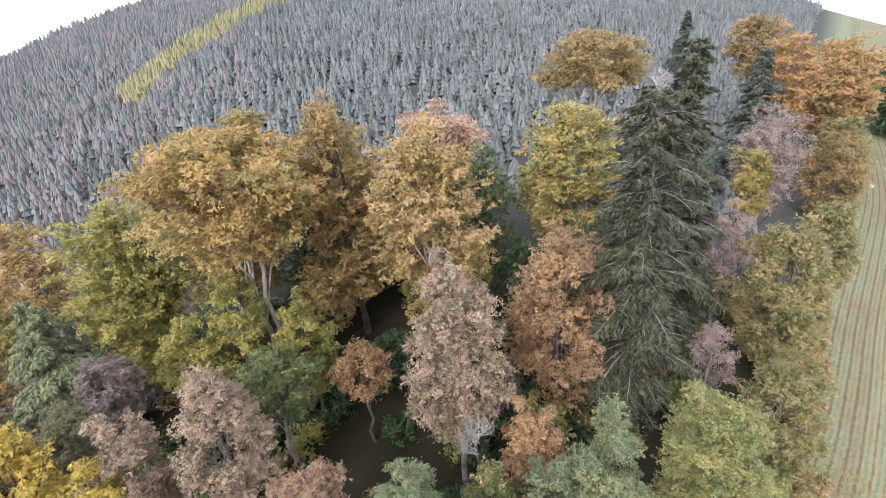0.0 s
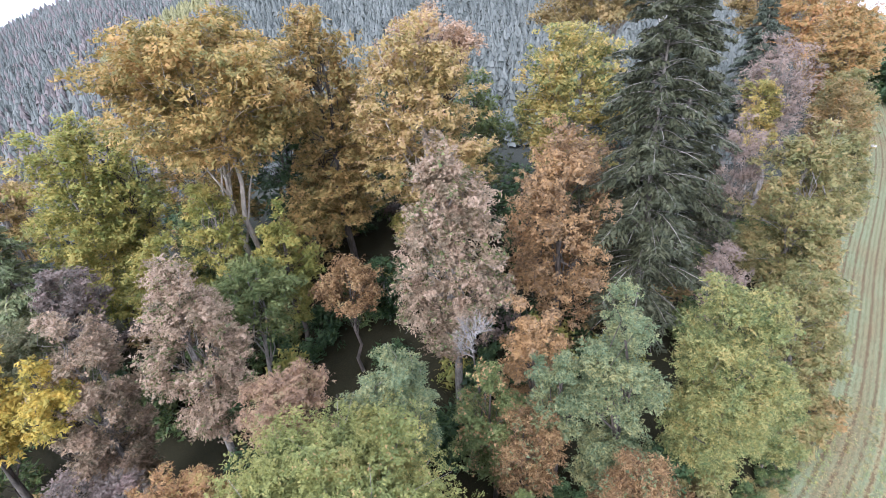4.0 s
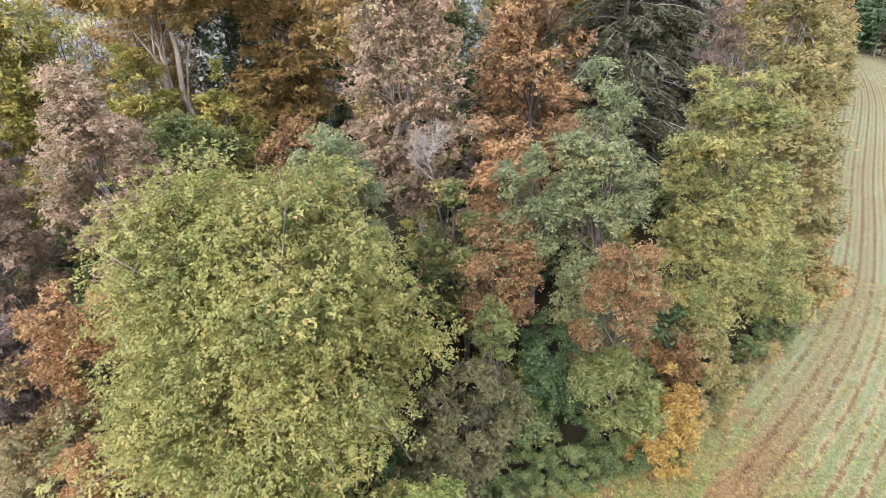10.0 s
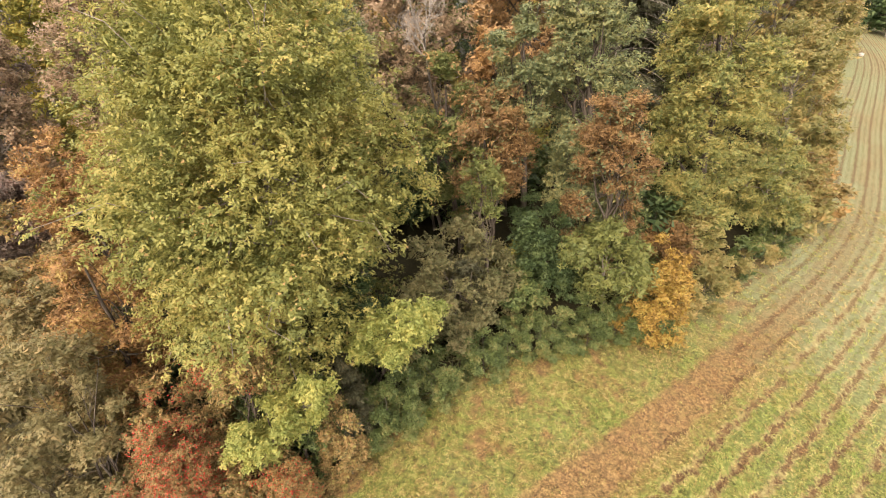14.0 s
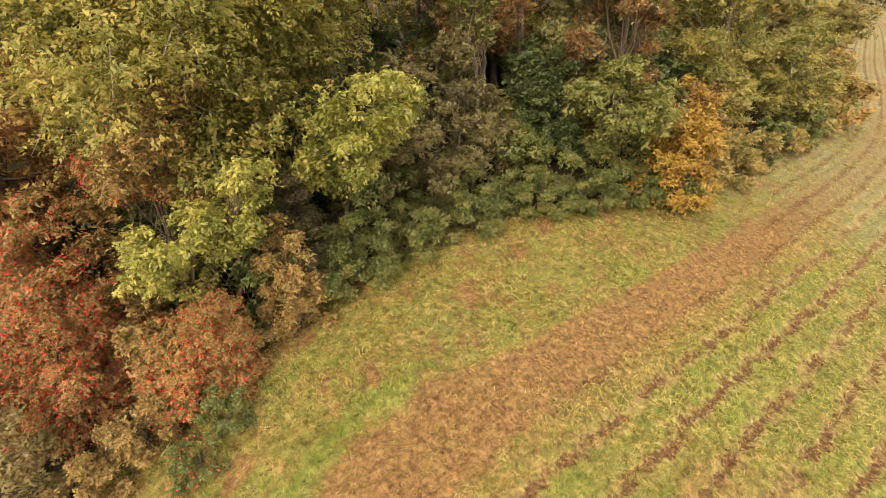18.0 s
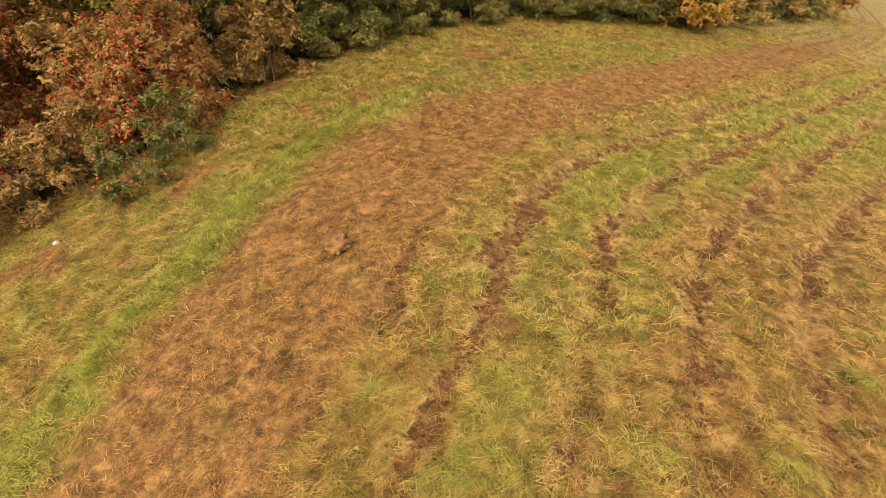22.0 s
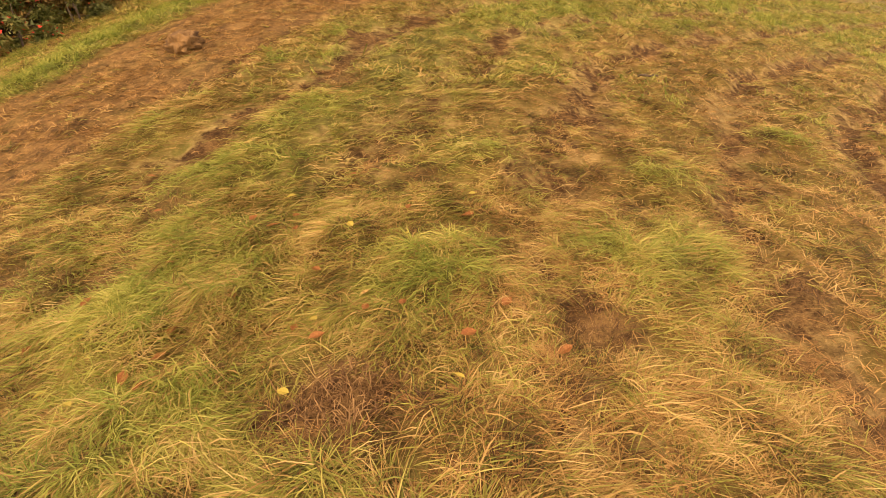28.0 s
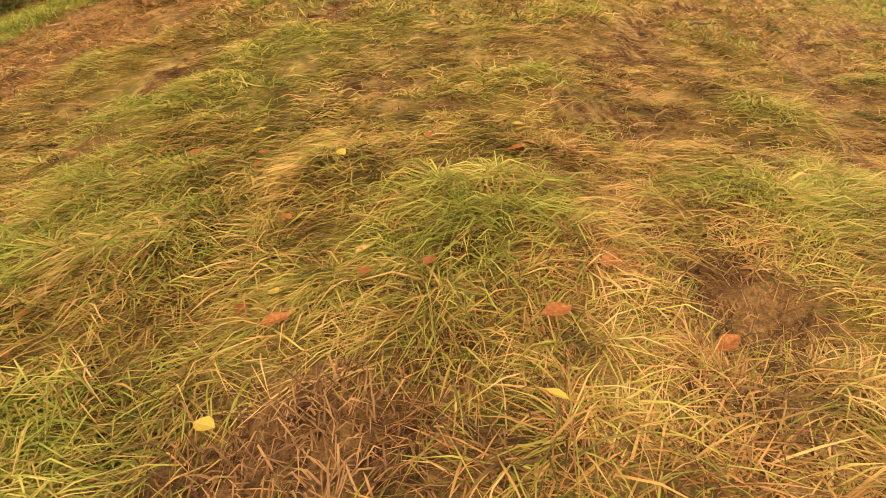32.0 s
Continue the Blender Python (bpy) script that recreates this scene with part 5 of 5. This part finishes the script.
def straw_share(x, y, u, s):
    """Dry share of the grass."""
    return np.clip(0.82 - 0.80 * green_share(x, y, u, s) + 0.16 * wave(x, y, 4.0, 6), 0.03, 0.97)


pr = np.random.default_rng(31)
BL = {"grass": [], "bright_grass": [], "straw": [], "brown_straw": []}


def sow(x0, x1, y0, y1, clumps_m2, each, spread, length, width, tag):
    """Clumps of blades; the blades of a clump lie one way and share a colour."""
    n = int((x1 - x0) * (y1 - y0) * clumps_m2)
    x, y = pr.uniform(x0, x1, n), pr.uniform(y0, y1, n)
    u, s = row_coords(x, y)
    soil = soil_share(x, y, u, s)
    bare = bare_share(x + 0.08 * wave(x, y, 12.0), y + 0.08 * wave(x, y, 12.0, 4), 0.19)
    keep = (row_coords(x, y, HEDGE)[0] > -0.3) & (pr.random(n) > 0.8 * soil * (u > 0.2) + 0.97 * bare) & (pr.random(n) < np.where((u < 0) & (u > -strip_width(s)), 0.72 - 0.5 * np.exp(-((u + strip_width(s) - 0.3) / 0.3) ** 2) - 0.45 * np.exp(-((u + 0.35) / 0.25) ** 2) * (wave(x, y, 1.8, 3) > -0.1), 1))
    x, y, u, s, soil = x[keep], y[keep], u[keep], s[keep], soil[keep]
    m = len(x)
    fresh = near_any(x + 0.12 * wave(x, y, 6.0, 2), y + 0.12 * wave(x, y, 6.0, 5), TUFTS, 0.20)
    band = np.exp(-((u + strip_width(s) + 0.6 + 0.1 * wave(x, y, 1.5)) / 0.30) ** 2) * (1 - step(49.5, 52, s))
    dry = straw_share(x, y, u, s)
    q = pr.random(m)
    kind = np.where(((soil > 0.4) & (pr.random(m) < 0.92)) | (pr.random(m) < bare_share(x, y, 0.22)), "brown_straw", np.where(q < dry * (1 - fresh), "straw", "grass"))
    kind = np.where((kind == "straw") & (u > 2.7) & (pr.random(m) < 0.6), "brown_straw", kind)
    kind = np.where((pr.random(m) < np.clip(1.7 * band, 0, 0.97)) | (pr.random(m) < 0.6 * fresh) | ((kind == "grass") & (wave(x, y, 0.8, 1) > 0.2) & (pr.random(m) < 0.5)), "bright_grass", kind)
    ang = 2.6 + 2.4 * wave(x, y, 0.8, 8) + 1.8 * wave(x, y, 2.4, 2) + 1.3 * pr.normal(size=m)
    i = np.repeat(np.arange(m), each)
    k = len(i)
    bx, by = x[i] + pr.normal(size=k) * spread, y[i] + pr.normal(size=k) * spread
    ba, bk = ang[i] + 0.75 * pr.normal(size=k), kind[i]
    mixed = pr.random(k) < 0.22
    bk = np.where(mixed & (bk == "grass"), "straw", np.where(mixed & (bk == "straw"), "grass", bk))
    for c in BL:
        BL[c].append((bx[bk == c], by[bk == c], ba[bk == c], length, width, tag))


sow(-1.9, 1.8, 0.1, 2.1, 470, 30, 0.05, 0.12, 0.0029, "landing place")
sow(-2.8, 3.8, -0.4, 3.9, 240, 20, 0.055, 0.13, 0.0040, "near swaths")
sow(-8.5, -2.8, 0.0, 3.9, 110, 16, 0.06, 0.13, 0.0058, "near verge")
sow(3.8, 7.5, 0.6, 3.8, 110, 14, 0.05, 0.12, 0.0062, "next swaths")
sow(-9.5, 10.0, 3.8, 9.8, 120, 14, 0.06, 0.14, 0.0068, "middle swaths")
sow(-10.5, 19.0, 9.4, 24.0, 60, 10, 0.07, 0.13, 0.012, "outer swaths")
sow(14.0, 38.0, 14.0, 44.0, 12, 7, 0.10, 0.20, 0.022, "far swaths")
sx, sy = np.repeat(BARE[:, 0], (420 * BARE_DEPTH ** 2).astype(int)), np.repeat(BARE[:, 1], (420 * BARE_DEPTH ** 2).astype(int))
sx, sy = sx + 0.12 * pr.normal(size=len(sx)), sy + 0.11 * pr.normal(size=len(sy))
BL["stubble"] = [(sx, sy, pr.uniform(0, 6.28, len(sx)), 0.05, 0.0032, "bare patches")]
LOOKS = {"grass": "green lying grass", "bright_grass": "fresh bright green grass", "straw": "dry straw-coloured lying grass", "brown_straw": "brown dead mown grass", "stubble": "dark dead grass stubble"}
for k, sets in BL.items():
    for i, (x, y, an, ln, wd, tag) in enumerate(sets):
        if len(x):
            flatter = (0.08 if k == "brown_straw" else 0.15 if k == "bright_grass" else 0.4 if k == "stubble" else 0.085) * (2.6 if wd > 0.01 else 1.7 if wd > 0.005 else 1.0)
            blades(k.replace("bright_grass", "fresh_grass") + "_blades", x, y, an, k, LOOKS[k] + " on the " + tag, ln * (0.65 if k == "brown_straw" else 1), wd * (0.75 if k == "brown_straw" else 1), 40 + i, rise=flatter)

# ---- single things in the meadow ----
def fallen_leaf(name, mat, label):
    out = [(0, -0.5), (0.2, -0.28), (0.30, 0.0), (0.22, 0.27), (0, 0.5), (-0.22, 0.27), (-0.30, 0.0), (-0.2, -0.28)]
    bm = bmesh.new()
    rim = [bm.verts.new((x, y, 0.5 * abs(x) ** 1.3 + 0.10 * y * y)) for x, y in out]
    mid = [bm.verts.new((0, y, -0.01 + 0.1 * y * y)) for y in (-0.25, 0.0, 0.25)]
    for tri in ((0, 1, 8), (1, 2, 9, 8), (2, 3, 10, 9), (3, 4, 10), (4, 5, 10), (5, 6, 9, 10), (6, 7, 8, 9), (7, 0, 8)):
        bm.faces.new([(rim + mid)[k] for k in tri])
    me = bpy.data.meshes.new(name)
    bm.to_mesh(me)
    bm.free()
    me.materials.append(LEAF[mat])
    ob = thing(name, 0, 0, 0, label, "leaf", "fallen leaves on the grass")
    part("blade", me, ob)
    stalk = tubes_mesh("stalk", [(np.array([(0, -0.5, 0.0), (0.02, -0.62, 0.03), (0.06, -0.76, 0.02)]), np.array([0.018, 0.014, 0.012]), 4)], LEAF[mat])
    part("stalk", stalk, ob)
    return ob


SOIL = bark_material("crumbly_soil", (0.06, 0.032, 0.016), (0.27, 0.165, 0.07), 9.0)
lf = np.random.default_rng(77)
rust_leaf = fallen_leaf("fallen_leaf", "fallen_rust", "curled rust-brown fallen leaf on the grass")
gold_leaf = fallen_leaf("fallen_leaf", "fallen_yellow", "yellow fallen leaf lying on the grass")


def drop(src, spots, lo, hi):
    for i, (x, y) in enumerate(spots):
        k = lf.uniform(lo, hi)
        m = pose(x, y, gz(x, y) + 0.045, lf.uniform(-14, 18), lf.uniform(-14, 14), lf.uniform(0, 360))
        ob = src if i == 0 else copy_thing(src, m)
        ob.matrix_world = m @ Matrix.Scale(k, 4)


drop(rust_leaf, [(-0.36, 0.91), (-0.74, 1.16), (-0.59, 1.05), (-0.47, 1.01), (-1.13, 1.47), (-0.42, 1.33), (-0.60, 1.84), (-0.56, 1.64), (-0.69, 1.69), (-0.79, 1.74), (-0.18, 1.03), (-0.03, 1.01), (-1.44, 2.08),
                 (-1.74, 2.68), (-1.65, 2.68), (-0.32, 2.16), (0.0, 1.74), (0.30, 1.74), (0.21, 0.82), (0.57, 0.83), (-0.95, 1.02), (-0.98, 0.93), (-1.08, 0.84), (-0.99, 0.78), (0.38, 1.01), (-1.56, 1.05), (-1.36, 1.19), (1.03, 1.68)], 0.05, 0.072)
drop(gold_leaf, [(-0.46, 0.71), (0.16, 0.62), (-0.01, 1.47), (-0.66, 2.03), (0.35, 1.95), (-1.23, 0.74), (-2.10, 2.83), (-0.27, 1.53), (-1.40, 0.84), (-1.32, 1.02), (-0.39, 1.02)], 0.04, 0.06)

pale_leaf = fallen_leaf("fallen_leaf", "straw", "pale dry leaf lying on the brown grass")
fl = np.random.default_rng(41)
drop(pale_leaf, [(-2.3 - 1.6 * fl.random() + 0.45 * max(ly - 3.0, 0) * 0.5, ly) for ly in fl.uniform(1.2, 7.0, 18)] + [(fl.uniform(-1.5, 2.5), fl.uniform(0.5, 3.0)) for _ in range(10)], 0.03, 0.055)


def stick(x, y, ang, length, thick, mat, label):
    """A crooked broken stick with one side twig."""
    r = np.random.default_rng(int(100 * length))
    z = gz(x, y) + 0.05
    ob = thing("stick", x, y, z, label, "stick")
    d = np.array([math.cos(ang), math.sin(ang), 0.0])
    pts = bent(-0.5 * length * d, 0.5 * length * d, r, 0.05, 6, 0.03)
    part("stem", tubes_mesh("stem", [(pts, thick * np.linspace(1, 0.6, 6), 6)], mat), ob)
    part("side_twig", tubes_mesh("side_twig", [(bent(pts[3], pts[3] + 0.3 * length * np.array([-d[1], d[0], 0.1]) + 0.2 * length * d, r, 0, 4, 0.03), thick * 0.5 * np.linspace(1, 0.4, 4), 5)], mat), ob)
    return ob


stick(2.44, 4.66, -0.5, 0.2, 0.012, BARK_DARK, "short dark broken stick on the dry grass")
stick(-0.25, 0.84, 0.45, 0.17, 0.0018, LEAF["straw"], "thin pale stick lying on the green grass")


def lump(name, x, y, r0, mat, label, category, seed, squash=0.6):
    bm = bmesh.new()
    bmesh.ops.create_icosphere(bm, subdivisions=4, radius=r0)
    for v in bm.verts:
        k = 1 + 0.5 * noise.noise(v.co * (2.2 / r0) + Vector((seed, 0, 0))) + 0.3 * noise.noise(v.co * (6 / r0)) + 0.15 * noise.noise(v.co * (14 / r0))
        v.co = Vector((v.co.x * k, v.co.y * k, v.co.z * k * squash))
    me = bpy.data.meshes.new(name)
    bm.to_mesh(me)
    bm.free()
    me.materials.append(mat)
    for p in me.polygons:
        p.use_smooth = True
    ob = new(name, me)
    ob.location = (x, y, gz(x, y) + r0 * squash * 0.6)
    return tagged(ob, label, category)


lump("soil_clod", -2.58, 5.8, 0.19, SOIL, "dark clod of soil and dead grass on the brown strip", "clod", 3, 0.7)
lump("stone", -7.83, 7.9, 0.055, BARK_DEAD, "pale stone lying at the meadow edge", "stone", 8)
lump("wrapped_bale", 84.0, 117.5, 0.45, BARK_DEAD, "small pale bale standing at the far field edge", "bale", 5, 0.8)
cr = np.random.default_rng(91)
ca = cr.uniform(0, 6.28, 420)
cd = 0.11 + 0.07 * cr.random(420)
blades("clod_grass", -2.58 + cd * np.cos(ca), 5.8 + cd * np.sin(ca), ca + np.pi + 0.6 * cr.normal(size=420), "brown_straw", "dead brown grass hanging over the soil clod", 0.10, 0.005, 92, rise=0.25)
